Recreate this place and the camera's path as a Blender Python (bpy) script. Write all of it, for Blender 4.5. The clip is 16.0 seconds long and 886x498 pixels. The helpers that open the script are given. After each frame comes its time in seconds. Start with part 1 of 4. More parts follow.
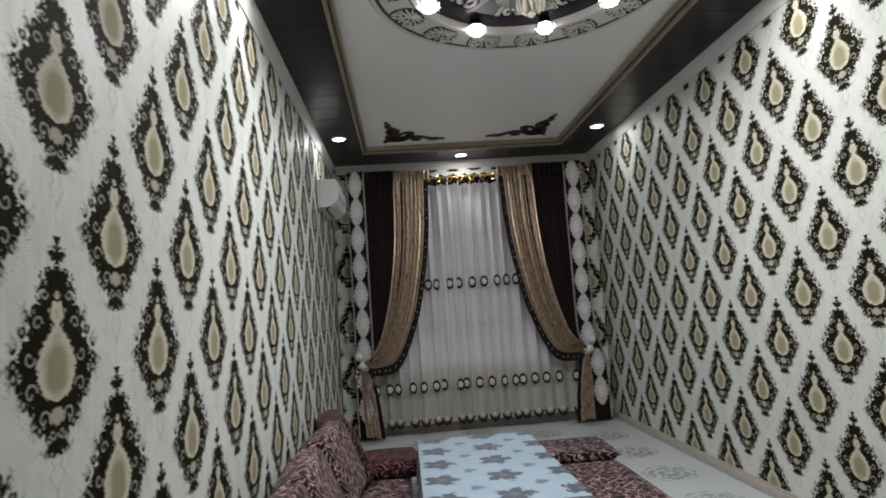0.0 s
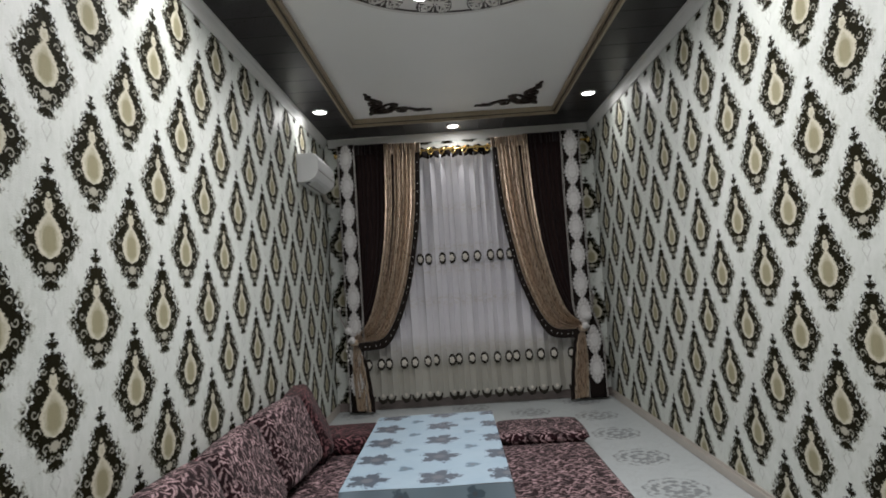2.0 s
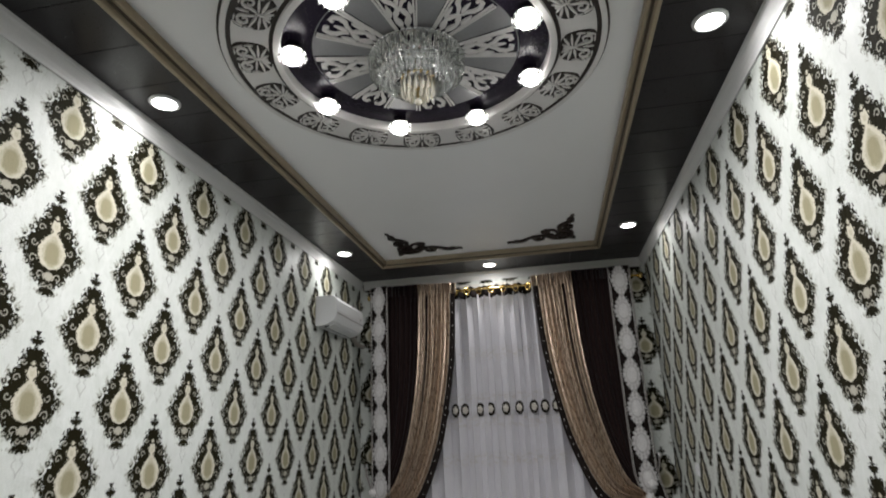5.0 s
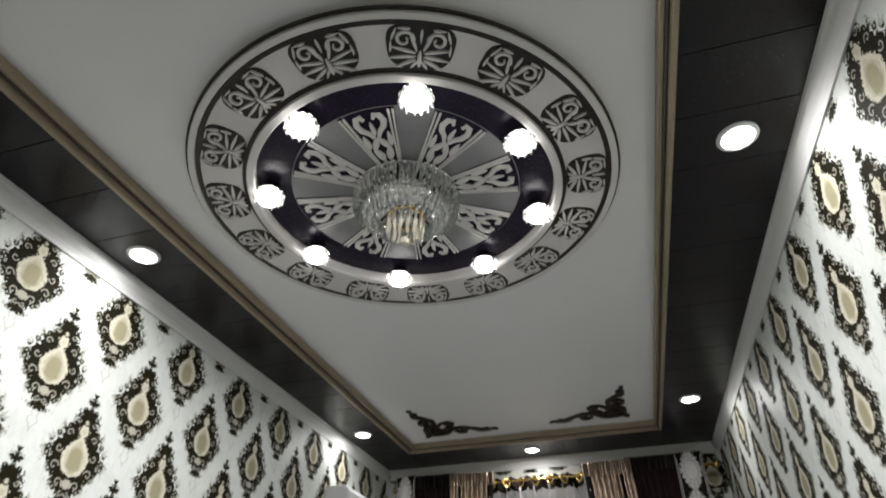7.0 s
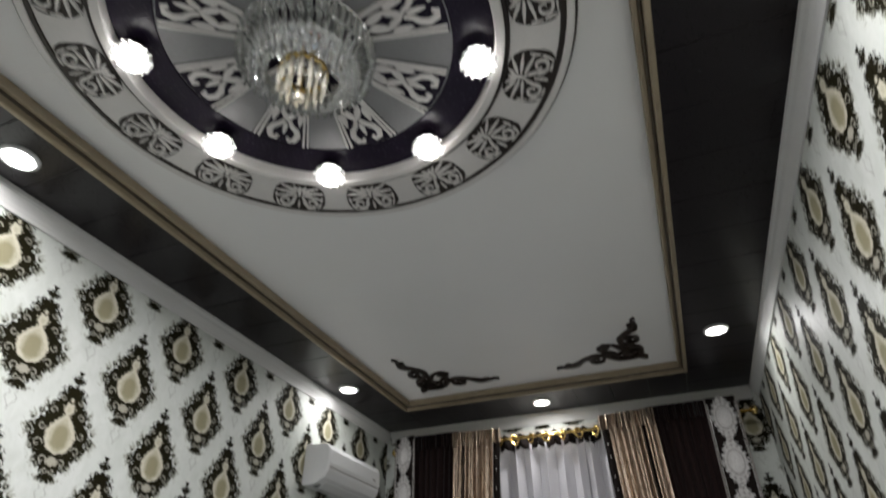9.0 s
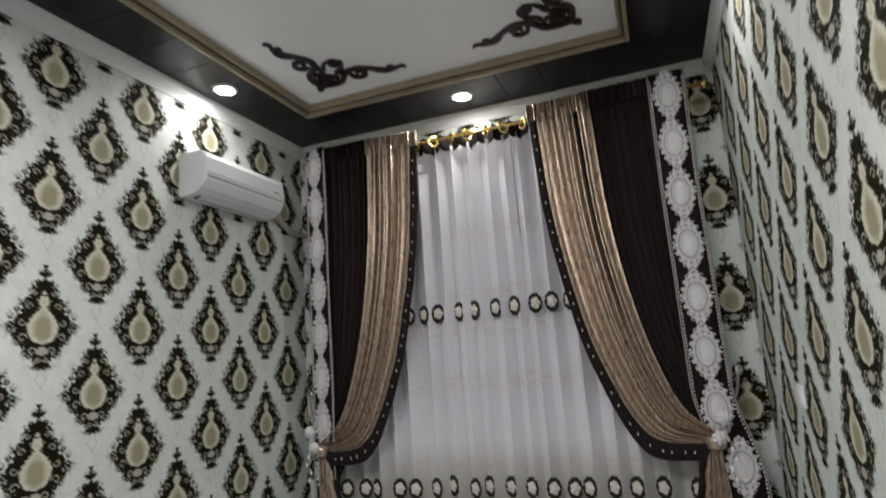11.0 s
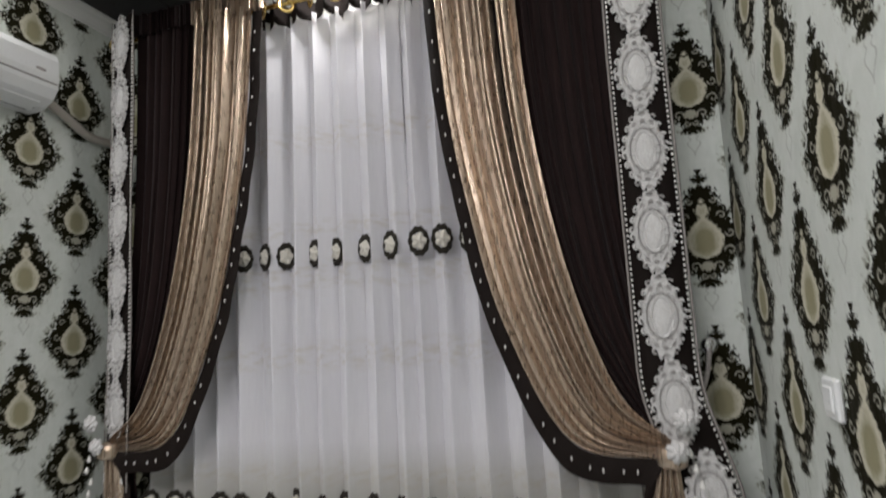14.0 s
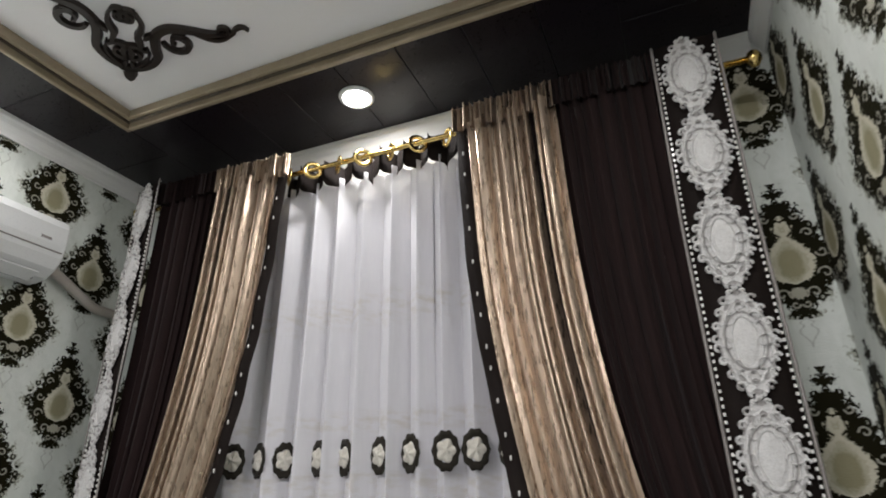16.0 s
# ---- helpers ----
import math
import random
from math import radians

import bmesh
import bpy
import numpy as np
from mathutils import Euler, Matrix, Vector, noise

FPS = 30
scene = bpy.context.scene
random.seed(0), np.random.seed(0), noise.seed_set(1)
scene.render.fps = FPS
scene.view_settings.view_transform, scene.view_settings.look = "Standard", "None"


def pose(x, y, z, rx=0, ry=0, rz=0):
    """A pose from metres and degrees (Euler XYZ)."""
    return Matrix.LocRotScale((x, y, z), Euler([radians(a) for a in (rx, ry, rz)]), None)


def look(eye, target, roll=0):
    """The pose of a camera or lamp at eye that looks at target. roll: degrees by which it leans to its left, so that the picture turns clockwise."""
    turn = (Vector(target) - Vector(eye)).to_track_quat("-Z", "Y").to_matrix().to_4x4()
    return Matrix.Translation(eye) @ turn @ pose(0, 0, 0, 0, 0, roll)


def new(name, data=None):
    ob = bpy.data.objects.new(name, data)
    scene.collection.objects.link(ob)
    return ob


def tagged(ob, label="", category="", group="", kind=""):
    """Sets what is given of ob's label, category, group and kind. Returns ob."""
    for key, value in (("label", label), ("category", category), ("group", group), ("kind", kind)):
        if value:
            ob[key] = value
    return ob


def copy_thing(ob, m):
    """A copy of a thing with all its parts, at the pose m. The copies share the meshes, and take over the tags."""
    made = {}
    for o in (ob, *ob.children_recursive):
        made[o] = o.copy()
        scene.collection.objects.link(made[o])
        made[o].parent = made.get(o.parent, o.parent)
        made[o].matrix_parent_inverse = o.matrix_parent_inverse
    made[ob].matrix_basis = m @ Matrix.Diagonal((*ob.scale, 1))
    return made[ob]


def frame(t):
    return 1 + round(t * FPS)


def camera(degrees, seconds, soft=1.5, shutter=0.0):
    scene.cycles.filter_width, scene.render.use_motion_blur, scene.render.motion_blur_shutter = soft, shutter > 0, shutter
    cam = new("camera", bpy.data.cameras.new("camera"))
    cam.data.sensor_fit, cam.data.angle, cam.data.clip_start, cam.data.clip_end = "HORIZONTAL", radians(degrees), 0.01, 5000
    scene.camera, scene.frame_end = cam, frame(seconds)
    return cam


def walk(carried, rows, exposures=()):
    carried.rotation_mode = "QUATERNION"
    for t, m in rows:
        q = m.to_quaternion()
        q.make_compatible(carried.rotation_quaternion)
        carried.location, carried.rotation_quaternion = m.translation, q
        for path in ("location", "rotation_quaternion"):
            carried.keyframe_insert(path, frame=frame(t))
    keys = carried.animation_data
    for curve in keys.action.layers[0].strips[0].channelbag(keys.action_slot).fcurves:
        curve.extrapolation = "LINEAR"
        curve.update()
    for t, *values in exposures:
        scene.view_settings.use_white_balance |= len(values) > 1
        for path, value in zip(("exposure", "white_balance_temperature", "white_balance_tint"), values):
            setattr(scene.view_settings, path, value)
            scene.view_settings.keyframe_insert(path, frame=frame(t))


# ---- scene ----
cam = camera(74.6, 16.0, soft=1.8, shutter=0.5)
PATH = [
    (0, (0.654, -5.893, 1.204), (0.8, -3.909, 1.406), -4.1),
    (0.5, (0.795, -5.87, 1.195), (0.901, -3.881, 1.371), -4.0),
    (1, (0.909, -5.858, 1.206), (0.982, -3.865, 1.357), -4.2),
    (1.5, (1.056, -5.835, 1.2), (1.085, -3.839, 1.326), -4.0),
    (2, (1.22, -5.806, 1.196), (1.191, -3.81, 1.314), -3.8),
    (2.5, (1.35, -5.777, 1.205), (1.268, -3.784, 1.342), -3.7),
    (3, (1.443, -5.719, 1.202), (1.319, -3.732, 1.391), -3.5),
    (3.5, (1.558, -5.627, 1.211), (1.373, -3.657, 1.497), -3.3),
    (4, (1.634, -5.555, 1.23), (1.404, -3.601, 1.593), -3.0),
    (4.2, (1.655, -5.522, 1.243), (1.408, -3.579, 1.649), -2.9),
    (6.3, (1.888, -5.063, 1.254), (1.471, -3.358, 2.214), -1.6),
    (6.5, (1.899, -5.019, 1.267), (1.47, -3.349, 2.281), -1.2),
    (7, (1.916, -4.886, 1.297), (1.475, -3.332, 2.475), -0.6),
    (7.5, (1.973, -4.728, 1.323), (1.489, -3.264, 2.596), 0.4),
    (8, (2.038, -4.548, 1.325), (1.501, -3.121, 2.62), 0.8),
    (8.5, (2.083, -4.374, 1.321), (1.506, -2.926, 2.574), 0.9),
    (9, (2.081, -4.202, 1.289), (1.498, -2.662, 2.424), -0.7),
    (9.5, (2.107, -4.028, 1.238), (1.511, -2.364, 2.175), -1.8),
    (10, (2.140, -3.774, 1.249), (1.525, -1.993, 1.920), -3.8),
    (10.2, (2.165, -3.700, 1.262), (1.540, -1.930, 1.850), -4.0),
    (12.3, (2.364, -2.785, 0.995), (1.691, -0.903, 1.088), -4.8),
    (12.5, (2.391, -2.691, 0.992), (1.703, -0.814, 1.058), -4.8),
    (13, (2.364, -2.513, 1.007), (1.703, -0.626, 1.061), -4.4),
    (13.5, (2.336, -2.335, 1.073), (1.719, -0.436, 1.19), -3.9),
    (14, (2.318, -2.19, 1.13), (1.701, -0.166, 1.401), -3.3),
    (14.5, (2.315, -2.029, 1.167), (1.75, -0.18, 1.677), -2.0),
    (15, (2.333, -1.932, 1.252), (1.742, -0.147, 1.935), -0.7),
    (15.5, (2.313, -1.863, 1.302), (1.682, -0.13, 2.076), -0.8),
    (16, (2.273, -1.786, 1.307), (1.581, -0.088, 2.106), -1.0),
]
walk(cam, [(t, look(eye, target, roll)) for t, eye, target, roll in PATH],
     exposures=[(0.0, 0.22), (4.2, 0.26), (6.3, 0.35), (7.5, 0.35), (9.0, 0.27), (10.2, 0.55), (12.3, 0.90), (14.5, 1.02), (16.0, 1.14)])

# ---------- measures ----------
W, L, H, T = 2.698, 6.70, 2.71, 2.77        # width, length, soffit height, tray height
CX, CY, MZ = 1.336, -3.335, 2.738                      # centre of the ceiling medallion
TX0, TX1, TY0, TY1 = 0.364, 2.275, -6.25, -0.453   # tray opening in the soffit

# ---------- light ----------
world = bpy.data.worlds.new("night")
scene.world = world
world.use_nodes = True
world.node_tree.nodes["Background"].inputs[0].default_value = (0.10, 0.14, 0.25, 1)
world.node_tree.nodes["Background"].inputs[1].default_value = 0.03

DOWN_W, BULB_W = 2.45, 5.7
BULB_Z = 2.722                                  # where the crystal lamps hang from
DOWNLIGHTS = [(0.190, -0.990), (2.450, -1.000), (1.312, -0.262), (0.190, -3.345), (2.485, -3.345)]
BULBS = [(CX + 0.500 * math.cos(radians(22.5 + 45 * k)), CY + 0.500 * math.sin(radians(22.5 + 45 * k))) for k in range(8)]


def disc_lamp(name, x, y, z, size, watts, colour):
    data = bpy.data.lights.new(name, "AREA")
    data.shape, data.size, data.energy, data.color = "DISK", size, watts, colour
    ob = new(name, data)
    ob.location = (x, y, z)
    return ob


for x, y in DOWNLIGHTS:
    disc_lamp("downlight_glow", x, y, H - 0.017, 0.10, DOWN_W, (1.0, 0.985, 0.98))
for x, y in BULBS:
    disc_lamp("bulb_glow", x, y, BULB_Z - 0.056, 0.07, BULB_W, (1.0, 0.975, 1.0))

# ---------- node helper ----------


class X:
    """A value socket with arithmetic, to write patterns as formulas."""

    def __init__(self, tree, socket):
        self.t, self.s = tree, socket

    def op(self, kind, *others):
        n = self.t.nodes.new("ShaderNodeMath")
        n.operation = kind
        for k, v in enumerate((self, *others)):
            if isinstance(v, X):
                self.t.links.new(v.s, n.inputs[k])
            else:
                n.inputs[k].default_value = v
        return X(self.t, n.outputs[0])

    def __add__(self, o): return self.op("ADD", o)
    def __sub__(self, o): return self.op("SUBTRACT", o)
    def __mul__(self, o): return self.op("MULTIPLY", o)
    def __truediv__(self, o): return self.op("DIVIDE", o)
    def abs(self): return self.op("ABSOLUTE")
    def floor(self): return self.op("FLOOR")
    def fmod(self, p): return self.op("FLOORED_MODULO", p)
    def clamp(self): return self.op("MINIMUM", 1.0).op("MAXIMUM", 0.0)
    def max(self, o): return self.op("MAXIMUM", o)
    def min(self, o): return self.op("MINIMUM", o)
    def inv(self): return (self * -1.0) + 1.0

    def below(self, edge, soft):
        """1 where the value lies under edge, 0 over it, with a soft step."""
        return ((self * -1.0 + edge) / soft + 0.5).clamp()


class Mat:
    def __init__(self, name, rough=0.5, metal=0.0, colour=(0.5, 0.5, 0.5)):
        self.m = bpy.data.materials.new(name)
        self.m.use_nodes = True
        self.t = self.m.node_tree
        self.b = self.t.nodes["Principled BSDF"]
        self.b.inputs["Roughness"].default_value = rough
        self.b.inputs["Metallic"].default_value = metal
        self.b.inputs["Base Color"].default_value = (*colour, 1)

    def node(self, kind, **values):
        n = self.t.nodes.new(kind)
        for k, v in values.items():
            n.inputs[k.replace("_", " ")].default_value = v
        return n

    def coords(self, which="Object"):
        n = self.t.nodes.new("ShaderNodeTexCoord")
        sep = self.t.nodes.new("ShaderNodeSeparateXYZ")
        self.t.links.new(n.outputs[which], sep.inputs[0])
        return [X(self.t, o) for o in sep.outputs]

    def vec(self, x, y, z=0.0):
        n = self.t.nodes.new("ShaderNodeCombineXYZ")
        for k, v in enumerate((x, y, z)):
            if isinstance(v, X):
                self.t.links.new(v.s, n.inputs[k])
            else:
                n.inputs[k].default_value = v
        return n.outputs[0]

    def noise(self, vec=None, scale=5.0, detail=3.0, rough=0.55, distortion=0.0):
        n = self.node("ShaderNodeTexNoise", Scale=scale, Detail=detail, Roughness=rough, Distortion=distortion)
        if vec is None:
            c = self.t.nodes.new("ShaderNodeTexCoord")
            vec = c.outputs["Object"]
        self.t.links.new(vec, n.inputs["Vector"])
        return X(self.t, n.outputs[0])

    def cells(self, vec, scale, feature="F1", randomness=1.0):
        n = self.node("ShaderNodeTexVoronoi", Scale=scale, Randomness=randomness)
        n.feature = feature
        self.t.links.new(vec, n.inputs["Vector"])
        return X(self.t, n.outputs["Distance"])

    def curve(self, x, points):
        """A free profile: x from 0 to 1 gives the height of the polyline through points."""
        n = self.t.nodes.new("ShaderNodeFloatCurve")
        c = n.mapping.curves[0]
        c.points[0].location, c.points[1].location = points[0], points[-1]
        for p in points[1:-1]:
            c.points.new(*p)
        n.mapping.update()
        self.t.links.new(x.s, n.inputs["Value"])
        return X(self.t, n.outputs[0])

    def mix(self, fac, a, b):
        n = self.t.nodes.new("ShaderNodeMix")
        n.data_type = "RGBA"
        if isinstance(fac, X):
            self.t.links.new(fac.s, n.inputs[0])
        else:
            n.inputs[0].default_value = fac
        for k, v in ((6, a), (7, b)):
            if isinstance(v, tuple):
                n.inputs[k].default_value = (*v, 1)
            else:
                self.t.links.new(v, n.inputs[k])
        return n.outputs[2]

    def colour(self, socket):
        self.t.links.new(socket, self.b.inputs["Base Color"])
        return self

    def rough(self, x):
        self.t.links.new(x.s, self.b.inputs["Roughness"])
        return self

    def bump(self, x, strength=0.3, distance=0.01):
        n = self.node("ShaderNodeBump", Strength=strength, Distance=distance)
        self.t.links.new(x.s, n.inputs["Height"])
        self.t.links.new(n.outputs[0], self.b.inputs["Normal"])
        return self


def plain(name, a, b, scale=8.0, rough=0.5, metal=0.0, bump=0.0, fine=120.0, spec=0.5):
    """A surface of two close colours, blotched at a large and a small scale."""
    m = Mat(name, rough, metal)
    m.b.inputs["Specular IOR Level"].default_value = spec
    big, small = m.noise(scale=scale), m.noise(scale=fine, detail=2)
    m.colour(m.mix((big * 0.6 + small * 0.4 - 0.25) * 2.0, a, b))
    m.rough(small * 0.16 + (rough - 0.08))
    if bump:
        m.bump(small, bump, 0.004)
    return m.m


# ---------- materials ----------
COL, ROW = 0.2265, 0.535                   # wallpaper: column step and repeat


def wallpaper(name, axis, u0, z0=2.505, rise=ROW):
    m = Mat(name, 0.4)
    c = m.coords()
    u, v = c[axis], (c[2] - z0) * (ROW / rise) + z0
    total = {}
    for shift in (0, 1):
        # two interleaved sets of the same mirrored motif
        du = (u - u0 - shift * COL + COL).fmod(2 * COL) - COL
        dv = (v - z0 - shift * ROW / 2 + 0.26).fmod(ROW) - 0.26
        au = du.abs()
        s = (dv + 0.26) / ROW
        lace = m.noise(m.vec(au, dv), 58.0, 2.0, 0.6, 1.6) - 0.5
        leaf = m.cells(m.vec(au * 1.15, dv), 40.0)

        def prof(points):
            return m.curve(s, [((p + 0.26) / ROW, w / 0.15) for p, w in points]) * 0.15

        outer = prof([(-0.26, 0), (-0.188, 0.0), (-0.175, 0.016), (-0.160, 0.021), (-0.148, 0.034), (-0.115, 0.058), (-0.08, 0.085), (-0.045, 0.109),
                      (-0.01, 0.119), (0.03, 0.101), (0.07, 0.077), (0.105, 0.060), (0.135, 0.050), (0.158, 0.030), (0.170, 0.008),
                      (0.180, 0.006), (0.190, 0.013), (0.200, 0.006), (0.218, 0.006), (0.232, 0.0), (0.275, 0.0)])
        body = prof([(-0.26, 0), (-0.088, 0.0), (-0.080, 0.024), (-0.064, 0.045), (-0.040, 0.059), (-0.014, 0.060), (0.012, 0.050), (0.032, 0.034),
                     (0.048, 0.018), (0.058, 0.012), (0.068, 0.019), (0.082, 0.023), (0.096, 0.017), (0.104, 0.007), (0.116, 0.004), (0.128, 0.0), (0.275, 0.0)])
        on = outer.below(0.002, 0.001).inv()
        # leafy curls: little rings and leaves budding from the outline
        core = (au - outer * 0.97 - lace * 0.085).below(0.0, 0.003)
        curl = (leaf - 0.36).abs().below(0.13, 0.06) * (au - outer - 0.018 - lace * 0.06).below(0.0, 0.004)
        dark = core.max(curl) * on
        fringe = (au - outer - 0.032 - lace * 0.10).below(0.0, 0.006) * (leaf - 0.25).below(0.30, 0.2) * on * (dv - 0.10).below(0.0, 0.02)
        scrolls = None
        for cu, cv, cr, way in ((0.078, -0.062, 0.019, 1.0), (0.082, 0.000, 0.016, -1.0), (0.060, 0.060, 0.015, 1.0), (0.040, 0.116, 0.012, -1.0), (0.040, -0.112, 0.017, 1.0), (0.014, -0.142, 0.011, -1.0)):
            d = ((au - cu) * (au - cu) + (dv - cv) * (dv - cv)).op("SQRT")
            turn = ((dv - cv).op("ARCTAN2", au - cu) * (way / 6.2832)) + 0.5
            line = (d - turn * (cr * 0.8) - cr * 0.2 + lace * 0.006).abs().below(0.0024, 0.0018)
            scrolls = line if scrolls is None else scrolls.max(line)
        gold = (au - body - lace * 0.050).below(0.0, 0.003) * body.below(0.002, 0.001).inv()
        rimline = (au - body + 0.010 - lace * 0.04).abs().below(0.008, 0.006)
        rag = (lace * 1.3) + (leaf - 0.4) * 0.8
        oval = ((au / 0.036).op("POWER", 2.0) + ((dv + 0.022).abs() / 0.048).op("POWER", 2.0) + rag).below(1.0, 0.5)
        bloom = ((au / 0.023).op("POWER", 2.0) + ((dv + 0.112).abs() / 0.016).op("POWER", 2.0) + lace * 2.8).below(1.0, 0.3)
        drop = prof([(-0.26, 0), (-0.255, 0.0), (-0.232, 0.012), (-0.215, 0.021), (-0.2, 0.009), (-0.193, 0.016), (-0.182, 0.0), (0.275, 0.0)])
        pend = ((au - drop).abs() - 0.0022).below(0.0, 0.003) * (dv + 0.184).below(0.0, 0.004)
        for key, x in (("dark", dark), ("fringe", fringe), ("scrolls", scrolls * dark), ("gold", gold), ("oval", oval * gold), ("rim", rimline * gold), ("bloom", bloom), ("pend", pend)):
            total[key] = total[key].max(x) if key in total else x
    dark, gold = total["dark"], total["gold"]
    blot = m.noise(m.vec(u, v), 3.2, 4.0)
    crinkle = m.noise(m.vec(u, v * 0.7), 22.0, 5.0, 0.62, 0.8)
    weave = m.noise(m.vec(u * 1.0, v * 5.0), 60.0, 2.0)
    base = m.mix((blot * 0.9 + crinkle * 1.3 - 0.6).clamp(), (0.53, 0.565, 0.515), (0.70, 0.725, 0.69))
    out = m.mix(total["pend"] * 0.6, base, (0.30, 0.305, 0.28))
    out = m.mix(total["fringe"] * 0.85, out, (0.27, 0.275, 0.22))
    out = m.mix(dark, out, m.mix(blot, (0.005, 0.0045, 0.002), (0.018, 0.016, 0.007)))
    out = m.mix(total["scrolls"] * 0.75, out, (0.44, 0.43, 0.36))
    out = m.mix(total["bloom"] * 0.85, out, (0.46, 0.44, 0.36))
    out = m.mix(gold, out, m.mix((crinkle * 1.6 - 0.3).clamp(), (0.36, 0.34, 0.245), (0.53, 0.50, 0.385)))
    out = m.mix(total["oval"] * 0.85, out, (0.27, 0.25, 0.15))
    out = m.mix(total["rim"] * 0.5, out, (0.66, 0.635, 0.53))
    m.colour(out)
    m.rough(weave * 0.14 + blot * 0.14 + dark * 0.15 + 0.33)
    m.t.links.new((dark * -0.41 + 0.45).s, m.b.inputs["Specular IOR Level"])
    ripple = m.noise(m.vec(u * 5.0, v * 1.2), 4.0, 3.0)
    m.bump(weave * 0.4 + crinkle * 0.8 + ripple * 2.0 + blot + dark * 0.3, 0.35, 0.007)
    return m.m


PAPER_LEFT = wallpaper("wallpaper_long_a", 1, -3.155)
PAPER_RIGHT = wallpaper("wallpaper_long_b", 1, -2.80)
PAPER_END = wallpaper("wallpaper_end", 0, 2.605, 1.935, 0.547)


def floor_material():
    m = Mat("patterned_floor", 0.3)
    x, y, _ = m.coords()
    px, py = 0.525, 0.586
    col = ((x - 0.25) / px + 0.5).floor()
    du = x - 0.25 - col * px
    dv = (y + 0.21 - col.fmod(2.0) * 0.27 + py / 2).fmod(py) - py / 2
    r = (du * du + dv * dv).op("SQRT")
    ang = dv.op("ARCTAN2", du)
    rim = (ang * 9.0).op("COSINE") * 0.008 + 0.172
    rings = (r * 95.0).op("SINE") * 0.5 + 0.5
    flower = m.cells(m.vec(du, dv), 34.0)
    mask = (r - rim).below(0.0, 0.012) * (rings * 0.5 + flower * 1.1).below(0.85, 0.35)
    big, grain = m.noise(scale=2.4, detail=4), m.noise(scale=60, detail=3)
    base = m.mix((big * 0.5 + grain * 0.5), (0.41, 0.455, 0.46), (0.56, 0.59, 0.59))
    vein = m.noise(scale=7, detail=5, distortion=1.5)
    base = m.mix((vein - 0.52).abs().below(0.02, 0.03) * 0.25, base, (0.36, 0.38, 0.38))
    m.colour(m.mix(mask * 0.75, base, (0.16, 0.17, 0.18)))
    m.rough(grain * 0.15 + 0.26)
    m.bump(grain, 0.08, 0.003)
    return m.m


FLOOR = floor_material()
SOFFIT = plain("dark_gloss_panel", (0.006, 0.0045, 0.0065), (0.011, 0.008, 0.011), 5, 0.30, spec=0.28)
TRAY = plain("tray_paint", (0.89, 0.885, 0.875), (0.92, 0.915, 0.905), 2.5, 0.45)
CORNICE = plain("cornice_paint", (0.66, 0.66, 0.65), (0.74, 0.74, 0.72), 6, 0.5)
MOULD = plain("bronze_moulding", (0.30, 0.245, 0.165), (0.40, 0.33, 0.235), 14, 0.42, 0.25)
MOULD_DK = plain("dark_bronze", (0.055, 0.040, 0.025), (0.09, 0.07, 0.045), 14, 0.4)
SKIRT = plain("skirting_plastic", (0.36, 0.33, 0.29), (0.46, 0.42, 0.375), 9, 0.35)
SKIRT_DK = plain("skirting_brown", (0.12, 0.098, 0.09), (0.19, 0.16, 0.148), 9, 0.45)
PLASTER = plain("apron_plaster", (0.55, 0.53, 0.48), (0.66, 0.64, 0.59), 4, 0.7)
WHITE_PL = plain("white_plastic", (0.74, 0.75, 0.75), (0.80, 0.81, 0.80), 5, 0.3)

# ---------- mesh helpers ----------


def mesh_of(name, bm, material, smooth=False):
    me = bpy.data.meshes.new(name)
    bmesh.ops.recalc_face_normals(bm, faces=bm.faces)
    bm.to_mesh(me)
    bm.free()
    if smooth:
        me.polygons.foreach_set("use_smooth", [True] * len(me.polygons))
    me.materials.append(material)
    return me


def part(name, bm, material, parent=None, label="", smooth=False):
    ob = new(name, mesh_of(name, bm, material, smooth) if isinstance(bm, bmesh.types.BMesh) else bm)
    if parent:
        ob.parent = parent
    if label:
        ob["label"] = label
    return ob


def thing(name, at, label, category, group="", kind=""):
    ob = new(name)
    ob.location = at
    ob.empty_display_size = 0.1
    return tagged(ob, label, category, group, kind)


def box(bm, x0, y0, z0, x1, y1, z1, bevel=0.0, seg=1):
    made = bmesh.ops.create_cube(bm, size=1.0)["verts"]
    for v in made:
        v.co = ((x0 + x1) / 2 + v.co.x * (x1 - x0), (y0 + y1) / 2 + v.co.y * (y1 - y0), (z0 + z1) / 2 + v.co.z * (z1 - z0))
    if bevel:
        edges = list({e for v in made for e in v.link_edges})
        bmesh.ops.bevel(bm, geom=edges, offset=bevel, segments=seg, affect="EDGES", profile=0.5)
    return bm


def boxes(*rows, bevel=0.0, seg=1):
    bm = bmesh.new()
    for r in rows:
        box(bm, *r, bevel=bevel, seg=seg)
    return bm


